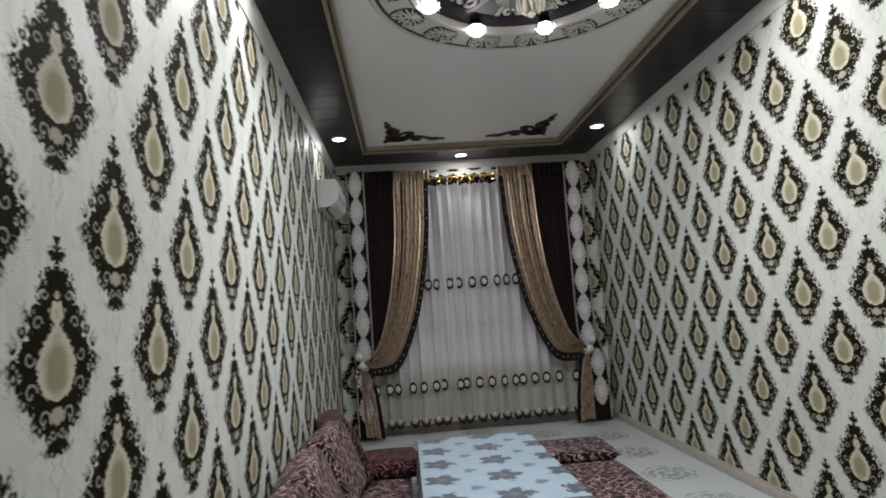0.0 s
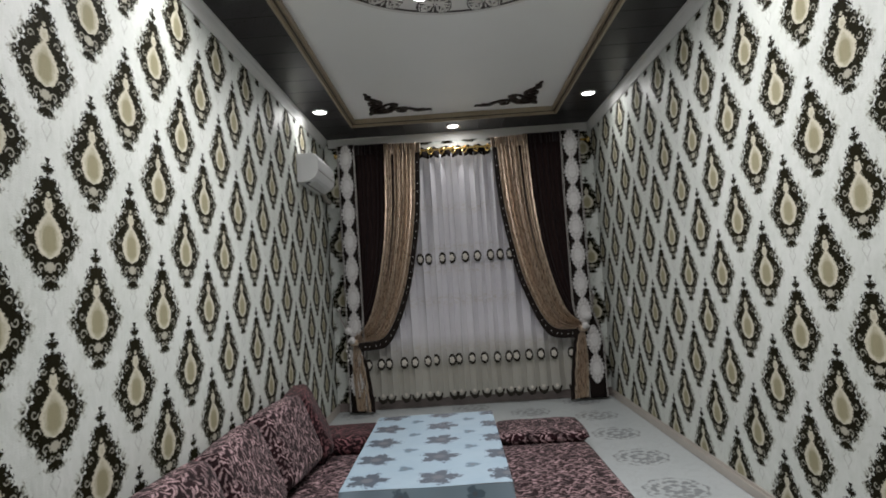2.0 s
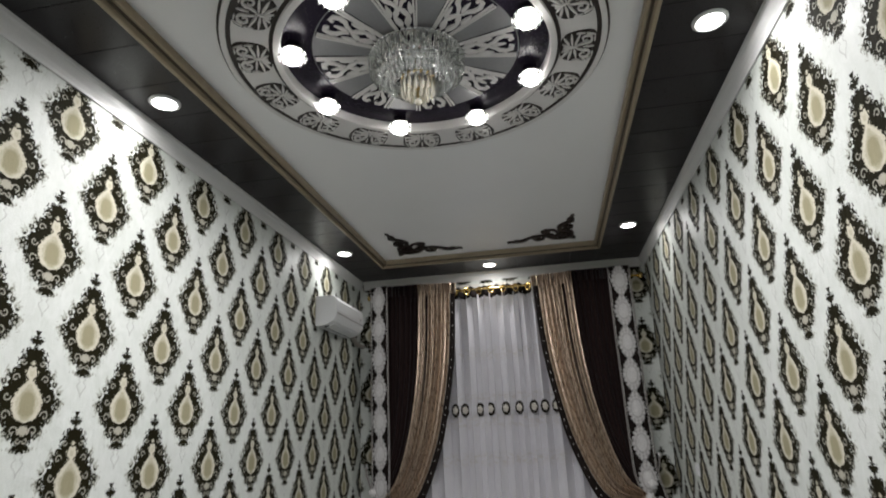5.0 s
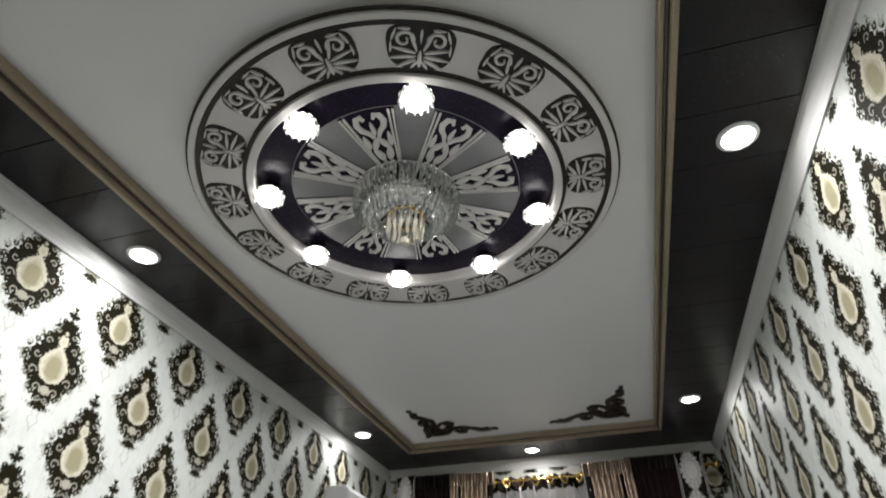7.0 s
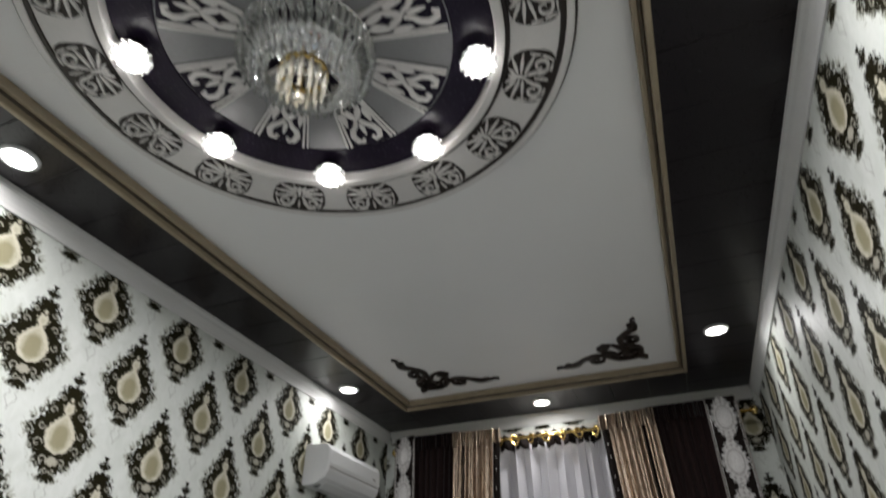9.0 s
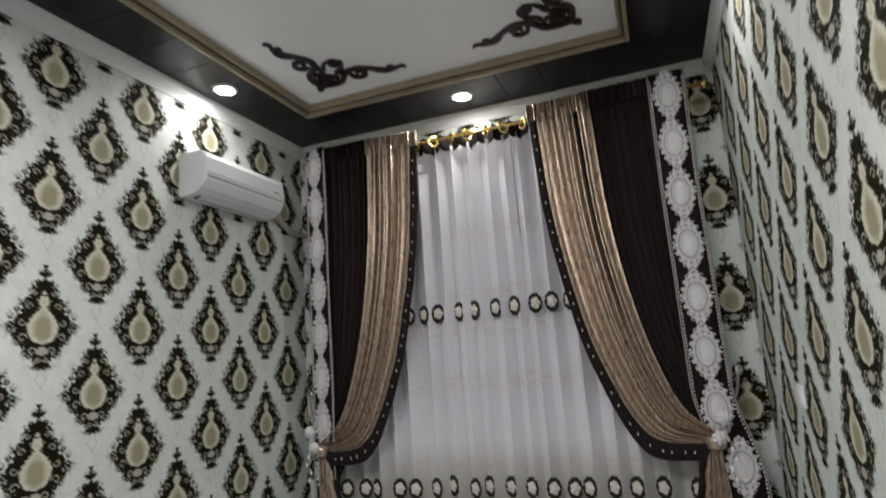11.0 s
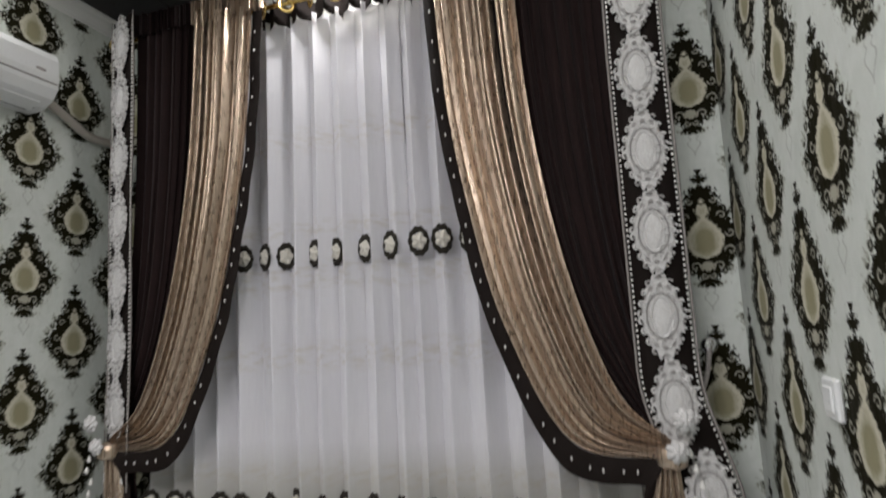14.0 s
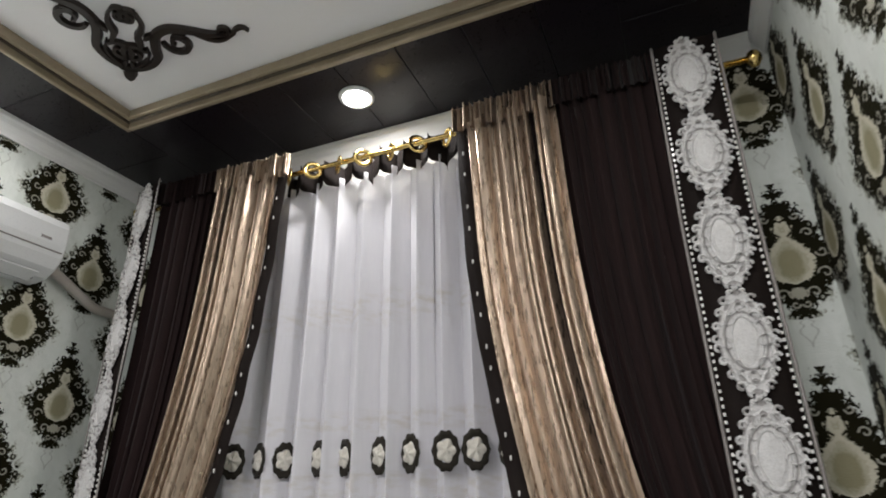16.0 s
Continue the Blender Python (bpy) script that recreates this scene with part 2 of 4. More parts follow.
def lathe(profile, n=24, centre=(0, 0, 0), closed=False):
    """Turn a profile of (radius, z) about the upright axis."""
    bm = bmesh.new()
    rings = [[bm.verts.new((centre[0] + r * math.cos(2 * math.pi * k / n), centre[1] + r * math.sin(2 * math.pi * k / n), centre[2] + z))
              for k in range(n)] for r, z in profile]
    pairs = list(zip(rings, rings[1:])) + ([(rings[-1], rings[0])] if closed else [])
    for a, b in pairs:
        for k in range(n):
            bm.faces.new((a[k], a[(k + 1) % n], b[(k + 1) % n], b[k]))
    if not closed:
        for ring, (r, _) in ((rings[0], profile[0]), (rings[-1], profile[-1])):
            if r > 1e-4:
                bm.faces.new(ring)
    bmesh.ops.remove_doubles(bm, verts=bm.verts, dist=1e-5)
    return bm


def grid(nu, nv, fn, bm=None):
    """A sheet of nu by nv cells through fn(s, t), with s and t from 0 to 1 kept as UV."""
    bm = bm or bmesh.new()
    uv = bm.loops.layers.uv.verify()
    vs = [[bm.verts.new(fn(i / nu, j / nv)) for i in range(nu + 1)] for j in range(nv + 1)]
    for j in range(nv):
        for i in range(nu):
            f = bm.faces.new((vs[j][i], vs[j][i + 1], vs[j + 1][i + 1], vs[j + 1][i]))
            for loop, (a, b) in zip(f.loops, ((i, j), (i + 1, j), (i + 1, j + 1), (i, j + 1))):
                loop[uv].uv = (a / nu, b / nv)
    return bm


def tube(points, radius, n=8, bm=None):
    bm = bm or bmesh.new()
    pts = [Vector(p) for p in points]
    rings = []
    for k, p in enumerate(pts):
        way = (pts[min(k + 1, len(pts) - 1)] - pts[max(k - 1, 0)]).normalized()
        side = way.cross(Vector((0.13, 0.21, 0.97))).normalized()
        up = way.cross(side)
        r = radius(k / (len(pts) - 1)) if callable(radius) else radius
        rings.append([bm.verts.new(p + (side * math.cos(2 * math.pi * i / n) + up * math.sin(2 * math.pi * i / n)) * r) for i in range(n)])
    for a, b in zip(rings, rings[1:]):
        for i in range(n):
            bm.faces.new((a[i], a[(i + 1) % n], b[(i + 1) % n], b[i]))
    bm.faces.new(rings[0])
    bm.faces.new(rings[-1])
    return bm


def smooth_line(points, n):
    """n + 1 points along a smooth line through the given ones."""
    p = [Vector(q) for q in points]
    p = [p[0] * 2 - p[1], *p, p[-1] * 2 - p[-2]]
    out = []
    for k in range(n + 1):
        f = k / n * (len(points) - 1)
        i = min(int(f), len(points) - 2)
        t, (a, b, c, d) = f - i, p[i:i + 4]
        out.append(0.5 * (2 * b + (c - a) * t + (2 * a - 5 * b + 4 * c - d) * t * t + (3 * b - a - 3 * c + d) * t ** 3))
    return out


# ---------- setting ----------
tagged(part("floor", boxes((0, -L, -0.12, W + 0.12, 0, 0)), FLOOR), "pale grey floor covering with printed round grey medallions", "floor", kind="structure")
tagged(part("wall_west", boxes((-0.15, -L, -0.12, 0, 0, 3.0)), PAPER_LEFT), "glossy cream wallpaper with black and gold damask motifs", "wall", kind="structure")
tagged(part("wall_east", boxes((W, -L, -0.12, W + 0.15, 0, 3.0)), PAPER_RIGHT), "glossy cream wallpaper with black and gold damask motifs", "wall", kind="structure")
tagged(part("wall_south", boxes((-0.15, -L - 0.15, -0.12, W + 0.15, -L, 3.0)), PAPER_END), "glossy cream wallpaper with black and gold damask motifs", "wall", kind="structure")
WX0, WX1, WZ0, WZ1 = 0.55, 2.10, 0.80, 2.32
tagged(part("wall_north", boxes((-0.15, 0, -0.12, WX0, 0.3, 3.0), (WX1, 0, -0.12, W + 0.15, 0.3, 3.0),
                                (WX0, 0, WZ1, WX1, 0.3, 3.0), (WX0, 0, -0.12, WX1, 0.3, WZ0)), PAPER_END),
       "wallpapered end wall behind the curtains, with a window", "wall", kind="structure")
tagged(part("window_apron", boxes((0.26, -0.006, 0.0, 2.38, 0, WZ0 - 0.002), (0.26, -0.006, WZ0, WX0 - 0.002, 0, 2.60), (WX1 + 0.002, -0.006, WZ0, 2.38, 0, 2.60), (WX0, -0.006, WZ1 + 0.002, WX1, 0, 2.60)), PLASTER),
       "plain cream wall surface round the window", "wall", kind="structure")

# dark soffit of cross panels, in one mesh, with the light tray above it
bm = bmesh.new()
for x0, x1 in ((0, TX0), (TX1, W + 0.12)):
    n = 27
    for k in range(n):
        y0 = -L + k * L / n
        box(bm, x0, y0 + 0.0012, H, x1, y0 + L / n - 0.0012, H + 0.015, 0.0015)
for y0, y1 in ((TY1, 0), (-L, TY0)):
    n = 8
    for k in range(n):
        x0 = TX0 + k * (TX1 - TX0) / n
        box(bm, x0 + 0.0012, y0, H, x0 + (TX1 - TX0) / n - 0.0012, y1, H + 0.015, 0.0015)
for r in ((0, -L, H + 0.012, TX0, 0, 3.0), (TX1, -L, H + 0.012, W + 0.12, 0, 3.0), (TX0, TY1, H + 0.012, TX1, 0, 3.0), (TX0, -L, H + 0.012, TX1, TY0, 3.0)):
    box(bm, *r)
tagged(part("ceiling_soffit", bm, SOFFIT), "dark brown glossy panelled ceiling border with recessed lamps", "ceiling", kind="structure")
tagged(part("ceiling", boxes((TX0, TY0, T, TX1, TY1, 3.0)), TRAY), "pale grey raised ceiling tray", "ceiling", kind="structure")


def frame_ring(x0, y0, x1, y1, w, z0, z1, bevel=0.004):
    return boxes((x0, y0, z0, x0 + w, y1, z1), (x1 - w, y0, z0, x1, y1, z1), (x0 + w, y0, z0, x1 - w, y0 + w, z1), (x0 + w, y1 - w, z0, x1 - w, y1, z1), bevel=bevel)


edge = thing("tray_moulding", (0, 0, 0), "bronze stepped moulding round the ceiling tray", "trim", kind="structure")
part("outer_bead", frame_ring(TX0 - 0.010, TY0 - 0.010, TX1 + 0.010, TY1 + 0.010, 0.020, H - 0.008, H + 0.026), MOULD, edge)
part("middle_groove", frame_ring(TX0 + 0.010, TY0 + 0.010, TX1 - 0.010, TY1 - 0.010, 0.010, H + 0.014, H + 0.045), MOULD_DK, edge)
part("inner_bead", frame_ring(TX0 + 0.020, TY0 + 0.020, TX1 - 0.020, TY1 - 0.020, 0.018, H + 0.020, T), MOULD, edge)



def cornice(along, a, b, at, sign):
    """A crown moulding from a to b on the wall at the given place; sign: the way into the room."""
    prof = [(0, -0.078), (0.007, -0.078), (0.010, -0.065), (0.017, -0.050), (0.026, -0.036), (0.032, -0.021), (0.039, -0.013), (0.042, 0), (0, 0)]
    bm = bmesh.new()
    ends = [[bm.verts.new((at + sign * d, e, H + z) if along == "y" else (e, at + sign * d, H + z)) for d, z in prof] for e in (a, b)]
    for k in range(len(prof)):
        bm.faces.new((ends[0][k], ends[0][(k + 1) % len(prof)], ends[1][(k + 1) % len(prof)], ends[1][k]))
    bm.faces.new(ends[0])
    bm.faces.new(ends[1])
    return bm


for nm, args in (("cornice_west", ("y", -L, 0, 0, 1)), ("cornice_east", ("y", -L, 0, W, -1)), ("cornice_north", ("x", 0.043, W - 0.043, 0, -1)), ("cornice_south", ("x", 0.043, W - 0.043, -L, 1))):
    tagged(part(nm, cornice(*args), CORNICE), "white crown moulding under the dark ceiling border", "trim", kind="structure")
for nm, rows in (("baseboard_west", [(0, -L, 0, 0.022, -0.02, 0.055), (0, -L, 0.055, 0.012, -0.02, 0.068)]), ("baseboard_east", [(W - 0.022, -L, 0, W, -0.02, 0.055), (W - 0.012, -L, 0.055, W, -0.02, 0.068)])):
    tagged(part(nm, boxes(*rows, bevel=0.004), SKIRT), "beige plastic skirting board along the floor", "baseboard", kind="structure")
tagged(part("baseboard_north", boxes((0.0, -0.026, 0, W, -0.007, 0.08), (0.0, -0.034, 0, W, -0.007, 0.02), bevel=0.004), SKIRT_DK), "brown skirting board under the window curtain", "baseboard", kind="structure")

# ---------- window ----------
GLASS = Mat("window_glass", 0.02, 0.0, (0.9, 0.95, 0.95))
GLASS.b.inputs["Transmission Weight"].default_value = 1.0
GLASS.b.inputs["IOR"].default_value = 1.45
win = thing("window_1", (0, 0, 0), "white plastic window with three panes behind sheer curtain", "window", kind="structure")
part("window_frame", boxes((WX0 + .002, 0.10, WZ0 + .002, WX0 + 0.07, 0.17, WZ1 - .002), (WX1 - 0.07, 0.10, WZ0 + .002, WX1 - .002, 0.17, WZ1 - .002), (WX0 + 0.07, 0.10, WZ0 + .002, WX1 - 0.07, 0.17, WZ0 + 0.07),
     (WX0 + 0.07, 0.10, WZ1 - 0.07, WX1 - 0.07, 0.17, WZ1 - .002), (1.05, 0.10, WZ0 + 0.07, 1.12, 0.17, WZ1 - 0.07), (1.58, 0.10, WZ0 + 0.07, 1.65, 0.17, WZ1 - 0.07), bevel=0.006), WHITE_PL, win)
part("window_sill", boxes((WX0 + .003, -0.03, WZ0 + .002, WX1 - .003, 0.098, WZ0 + 0.03), bevel=0.006), WHITE_PL, win)
for x0, x1 in ((WX0 + 0.07, 1.05), (1.12, 1.58), (1.65, WX1 - 0.07)):
    pane = part("pane", boxes((x0, 0.13, WZ0 + 0.07, x1, 0.138, WZ1 - 0.07)), GLASS.m, win)
    pane.visible_shadow = False
night = plain("night_outside", (0.02, 0.024, 0.035), (0.04, 0.045, 0.06), 1.0, 0.8)
tagged(part("backdrop", boxes((-3, 1.4, -0.5, 6, 1.45, 4)), night), "dark night outside the window", "backdrop", kind="structure")

# ---------- lamps ----------
GLOW = Mat("lamp_glow", 0.4)
GLOW.b.inputs["Emission Color"].default_value = (1.0, 0.97, 0.95, 1)
GLOW.b.inputs["Emission Strength"].default_value = 10.0
CHROME = plain("polished_chrome", (0.72, 0.72, 0.73), (0.8, 0.8, 0.8), 20, 0.14, 1.0)

lamp0 = None
for x, y in DOWNLIGHTS:
    if lamp0 is None:
        lamp0 = thing("ceiling_downlight", (x, y, H), "round white recessed downlight switched on in the dark ceiling border", "downlight", "ceiling downlights")
        part("trim_ring", lathe([(0.052, 0.0), (0.066, 0.0), (0.067, -0.004), (0.060, -0.010), (0.053, -0.011), (0.052, -0.004)], 32, closed=True), WHITE_PL, lamp0, smooth=True)
        part("diffuser", lathe([(0.052, -0.001), (0.052, -0.008), (0.040, -0.0125), (0.0, -0.0135)], 32), GLOW.m, lamp0, "glowing white diffuser", True)
    else:
        copy_thing(lamp0, pose(x, y, H))

# ---------- fabrics ----------


def cloth(name, a, b, rough=0.7, sheen=0.3, stretch=(60, 60, 8), bump=0.25, metal=0.0, crush=0.0):
    m = Mat(name, rough, metal)
    x, y, z = m.coords()
    thread = m.noise(m.vec(x * stretch[0], y * stretch[1], z * stretch[2]), 1.0, 3.0)
    fine = m.noise(scale=380, detail=1)
    dent = m.noise(m.vec(x * 170.0, y * 60.0, z * 75.0), 1.0, 3.0, 0.6)
    # crush also puts the highlights of dented satin into the colour mix
    m.colour(m.mix((thread * 1.4 - 0.2 + (dent - 0.5) * crush * 3.0).clamp(), a, b))
    m.b.inputs["Sheen Weight"].default_value = sheen
    m.b.inputs["Specular IOR Level"].default_value = 0.5 if metal else 0.15
    m.rough(thread * 0.2 + (rough - 0.1))
    m.bump(thread * 0.7 + fine * 0.3 + dent * crush * 1.5, bump, 0.004)
    return m.m


SATIN = cloth("beige_satin", (0.34, 0.25, 0.18), (0.64, 0.515, 0.40), 0.29, 0.05, (110, 110, 14), 0.45, 0.7, 0.16)
VELVET = cloth("dark_brown_velvet", (0.009, 0.0045, 0.0045), (0.022, 0.011, 0.0105), 0.85, 0.05)
BRAID = cloth("dark_braid", (0.006, 0.004, 0.0035), (0.017, 0.011, 0.009), 0.75, 0.0, (300, 300, 300), 0.5)


def lace_material():
    m = Mat("white_lace", 0.7)
    x, y, z = m.coords()
    v = m.vec(x, z, y)
    web = m.cells(v, 150.0, "DISTANCE_TO_EDGE")
    r = ((x / 0.080) * (x / 0.080) + (z / 0.125) * (z / 0.125)).op("SQRT")
    a = (z / 0.125).op("ARCTAN2", x / 0.080)
    scroll = ((a * 7.0 + r * 16.0).op("SINE") * (a * 7.0 - r * 16.0).op("SINE"))
    hole = ((scroll - 0.35).below(0.0, 0.25).inv() * (r - 0.62).below(0.0, 0.04).inv()).max((r - 0.57).abs().below(0.025, 0.03)).inv()
    big = m.noise(scale=14, detail=3)
    out = m.mix(big, (0.58, 0.57, 0.56), (0.76, 0.75, 0.74))
    out = m.mix(hole.inv() * 0.6, out, (0.16, 0.14, 0.13))
    out = m.mix(web.below(0.06, 0.05) * 0.35, out, (0.30, 0.28, 0.27))
    m.colour(out)
    m.bump(hole + web * 0.5, 0.6, 0.006)
    return m.m


LACE = lace_material()
PEARL = plain("pearl_bead", (0.74, 0.72, 0.68), (0.82, 0.80, 0.77), 30, 0.2)
GOLD = plain("gold_metal", (0.72, 0.50, 0.16), (0.85, 0.63, 0.26), 30, 0.22, 1.0)
CORD = plain("grey_cord", (0.22, 0.20, 0.19), (0.36, 0.33, 0.31), 60, 0.6)


def tulle_material():
    m = Mat("embroidered_tulle", 0.75)
    x, y, z = m.coords()
    uvn = m.t.nodes.new("ShaderNodeTexCoord")
    sep = m.t.nodes.new("ShaderNodeSeparateXYZ")
    m.t.links.new(uvn.outputs["UV"], sep.inputs[0])
    u = X(m.t, sep.outputs[0])                      # 0 to 1 across the gathered cloth
    sprig = m.noise(m.vec(u * 90.0, z * 40.0), 1.0, 3.0)
    faint = None
    for row, wide in ((1.93, 0.05), (1.35, 0.06), (1.03, 0.05), (0.57, 0.04), (0.32, 0.08), (1.55, 0.03)):
        band = (z - row).abs().below(wide, wide) * (sprig - 0.45).op("MULTIPLY", 4.0).clamp()
        faint = band if faint is None else faint.max(band)
    thread = m.noise(m.vec(u * 600.0, z * 10.0), 1.0, 2.0)
    base = m.mix(thread, (0.80, 0.785, 0.83), (0.89, 0.88, 0.91))
    # the darker wall showing through the lower cloth, put into its colour
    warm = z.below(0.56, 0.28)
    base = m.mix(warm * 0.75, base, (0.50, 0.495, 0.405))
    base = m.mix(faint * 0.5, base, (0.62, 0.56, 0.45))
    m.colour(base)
    trans = m.t.nodes.new("ShaderNodeBsdfTransparent")
    lucent = m.t.nodes.new("ShaderNodeBsdfTranslucent")
    m.t.links.new(base, lucent.inputs[0])
    one, two = m.t.nodes.new("ShaderNodeMixShader"), m.t.nodes.new("ShaderNodeMixShader")
    one.inputs[0].default_value = 0.12
    m.t.links.new(m.b.outputs[0], one.inputs[1])
    m.t.links.new(lucent.outputs[0], one.inputs[2])
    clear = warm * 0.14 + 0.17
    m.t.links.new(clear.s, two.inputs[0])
    m.t.links.new(one.outputs[0], two.inputs[1])
    m.t.links.new(trans.outputs[0], two.inputs[2])
    m.t.links.new(two.outputs[0], m.t.nodes["Material Output"].inputs[0])
    return m.m


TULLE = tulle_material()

# ---------- sheer curtain ----------


def fold(s, n, seed):
    """Depth of a gathered cloth at s, from -1 to 1, in uneven folds."""
    wob = 0.35 * math.sin(2 * math.pi * (s * n * 0.31 + seed)) + 0.2 * math.sin(2 * math.pi * (s * n * 0.17 + 2 * seed))
    a = 2 * math.pi * s * n + 2.6 * wob
    return 0.72 * math.sin(a) + 0.28 * math.sin(1.9 * a + 5 * seed) + 0.22 * math.sin(0.43 * a + 3 * seed), math.sin(2 * a)


def tulle_at(s, t):
    z = 0.096 + t * (2.474 - 0.096)
    a = 2 * math.pi * (s * 18.5 + 0.22 * math.sin(11 * s) + 0.10 * math.sin(29 * s + 1))
    low = 1 - t
    f = math.sin(a) + 0.28 * math.sin(2 * a + 0.9) + 0.22 * low * math.sin(0.47 * a + 3)
    x = 0.27 + s * 2.10 + 0.010 * math.sin(2 * a + 0.4) + 0.008 * low * math.sin(9 * s + 3 * t)
    return (x, -0.080 + (0.030 + 0.008 * low) * f + 0.006 * low * math.sin(7 * t + 20 * s), z)


sheer = thing("sheer_curtain", (1.30, -0.105, 0.15), "white sheer curtain with embroidered dark oval flowers and scalloped hem", "curtain")
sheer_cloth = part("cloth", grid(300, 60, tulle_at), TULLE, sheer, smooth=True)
sheer_cloth.matrix_parent_inverse = Matrix.Translation((-1.30, 0.105, -0.15))


def header_at(s, t):
    a = 2 * math.pi * (s * 6.8 + 0.12 * math.sin(9 * s))
    f, g = math.sin(a), math.sin(2 * a)
    low = 2.442 - 0.022 * f + 0.008 * math.sin(3 * a)
    return (0.92 + s * 0.76 + 0.012 * g, -0.116 + 0.028 * f, low + t * (2.540 - 0.016 * f - low))


def oval_ring():
    """A dark embroidered oval frame with a scalloped edge."""
    bm, n, rows = bmesh.new(), 40, []
    for k in range(n):
        a = 2 * math.pi * k / n
        w = 1 + 0.05 * math.cos(10 * a)
        rows.append([bm.verts.new((rx * w * math.cos(a), y, rz * w * math.sin(a))) for rx, rz, y in
                     ((0.041, 0.058, 0.0), (0.040, 0.057, -0.004), (0.031, 0.046, -0.006), (0.023, 0.034, -0.004), (0.022, 0.033, 0.0))])
    for a, b in zip(rows, rows[1:] + rows[:1]):
        for i in range(4):
            bm.faces.new((a[i], a[i + 1], b[i + 1], b[i]))
    return bm


def blossom():
    """A pale five-petalled appliqué flower, its petals cupped round a raised middle."""
    bm, n, rings = bmesh.new(), 40, []
    for f, y in ((1.0, -0.004), (0.92, -0.009), (0.62, -0.006), (0.40, -0.010), (0.18, -0.014)):
        rings.append([])
        for k in range(n):
            a = 2 * math.pi * k / n + 0.3
            r = 0.029 * f * (0.80 + 0.24 * abs(math.cos(2.5 * a)) * (0.3 + 0.7 * f))
            rings[-1].append(bm.verts.new((r * math.cos(a), y - 0.002 * math.cos(5 * a), 1.15 * r * math.sin(a))))
    for a, b in zip(rings, rings[1:]):
        for k in range(n):
            bm.faces.new((a[k], a[(k + 1) % n], b[(k + 1) % n], b[k]))
    bm.faces.new(rings[-1])
    return bm


def scallop():
    """A dark crescent that edges one tongue of the hem, with a pale cord along its lower rim."""
    bm, n, rows = bmesh.new(), 20, []
    for k in range(n + 1):
        a = math.pi * (1.0 + k / n)
        c, d = math.cos(a), math.sin(a)
        w = 1 + 0.04 * math.cos(7 * a)
        rows.append([bm.verts.new((x, y, z)) for x, y, z in ((0.050 * w * c, 0.0, 0.078 * w * d), (0.048 * w * c, -0.006, 0.074 * w * d),
                                                             (0.036 * c, -0.007, 0.040 * d), (0.034 * c, 0.0, 0.037 * d))])
    for a, b in zip(rows, rows[1:]):
        for i in range(4):
            bm.faces.new((a[i], a[(i + 1) % 4], b[(i + 1) % 4], b[i]))
    bm.faces.new(rows[0])
    bm.faces.new(rows[-1])
    return bm


THREAD_DK = cloth("dark_embroidery", (0.012, 0.010, 0.008), (0.035, 0.030, 0.022), 0.8, 0.05, (400, 400, 400), 0.5)
THREAD_LT = cloth("pale_embroidery", (0.52, 0.49, 0.43), (0.72, 0.69, 0.62), 0.7, 0.1, (300, 300, 300), 0.5)
RING_MESH, BLOSSOM_MESH = mesh_of("oval", oval_ring(), THREAD_DK, True), mesh_of("blossom", blossom(), THREAD_LT, True)
SCALLOP_MESH = mesh_of("hem_scallop", scallop(), THREAD_DK, True)
FLOWER_X = (0.345, 0.468, 0.548, 0.692, 0.797, 0.922, 1.000, 1.158, 1.224, 1.352, 1.472, 1.593, 1.704, 1.780, 1.905, 2.018, 2.146, 2.310)
FLOWER_X_HIGH = (0.815, 0.909, 0.990, 1.126, 1.218, 1.352, 1.471, 1.596, 1.690, 1.788)
for row, places in ((0.454, FLOWER_X), (1.445, FLOWER_X_HIGH)):
    for x in places:
        s, t = (x - 0.27) / 2.10, (row - 0.096) / (2.474 - 0.096)
        p, left, right = Vector(tulle_at(s, t)), Vector(tulle_at(s - 0.006, t)), Vector(tulle_at(s + 0.006, t))
        turn = max(-24.0, min(24.0, math.degrees(math.atan2(right.y - left.y, right.x - left.x))))
        o = part("oval_flower", RING_MESH, None, sheer_cloth, "dark oval embroidery round a pale flower")
        o.matrix_local = Matrix.Translation((x, min(p.y, left.y, right.y) - 0.010, row)) @ Matrix.Rotation(radians(turn), 4, "Z")
        part("blossom", BLOSSOM_MESH, None, o)
        if row < 1:
            hem = part("hem_scallop", SCALLOP_MESH, None, sheer_cloth, "dark scalloped hem edging")
            hem.matrix_local = Matrix.Translation((x, -0.132, 0.150)) @ Matrix.Rotation(radians(turn * 0.4), 4, "Z")
            knot = part("hem_blossom", BLOSSOM_MESH, None, sheer_cloth)
            knot.matrix_local = Matrix.Translation((x, -0.132, 0.150)) @ Matrix.Scale(0.55, 4)

hdr = part("header_band", grid(130, 4, header_at), BRAID, sheer, "dark gathered header band", True)
hdr.matrix_parent_inverse = Matrix.Translation((-1.30, 0.105, -0.15))

rod = thing("curtain_rod", (1.32, -0.158, 2.512), "gold metal curtain rod with ring grommets above the window", "curtain rod")
part("rod", tube([(-1.16, 0, 0), (0, 0, 0), (1.29, 0, 0)], 0.0105, 12), GOLD, rod, smooth=True)
for x in (-1.175, 1.305):
    part("finial", lathe([(0.0, -0.03), (0.012, -0.026), (0.021, -0.01), (0.023, 0.004), (0.016, 0.02), (0.0, 0.028)], 16, (x, 0, 0)), GOLD, rod, smooth=True)
ring_mesh = mesh_of("grommet", lathe([(0.021, -0.003), (0.034, -0.003), (0.038, 0.0), (0.034, 0.003), (0.021, 0.003)], 20, closed=True), GOLD, True)
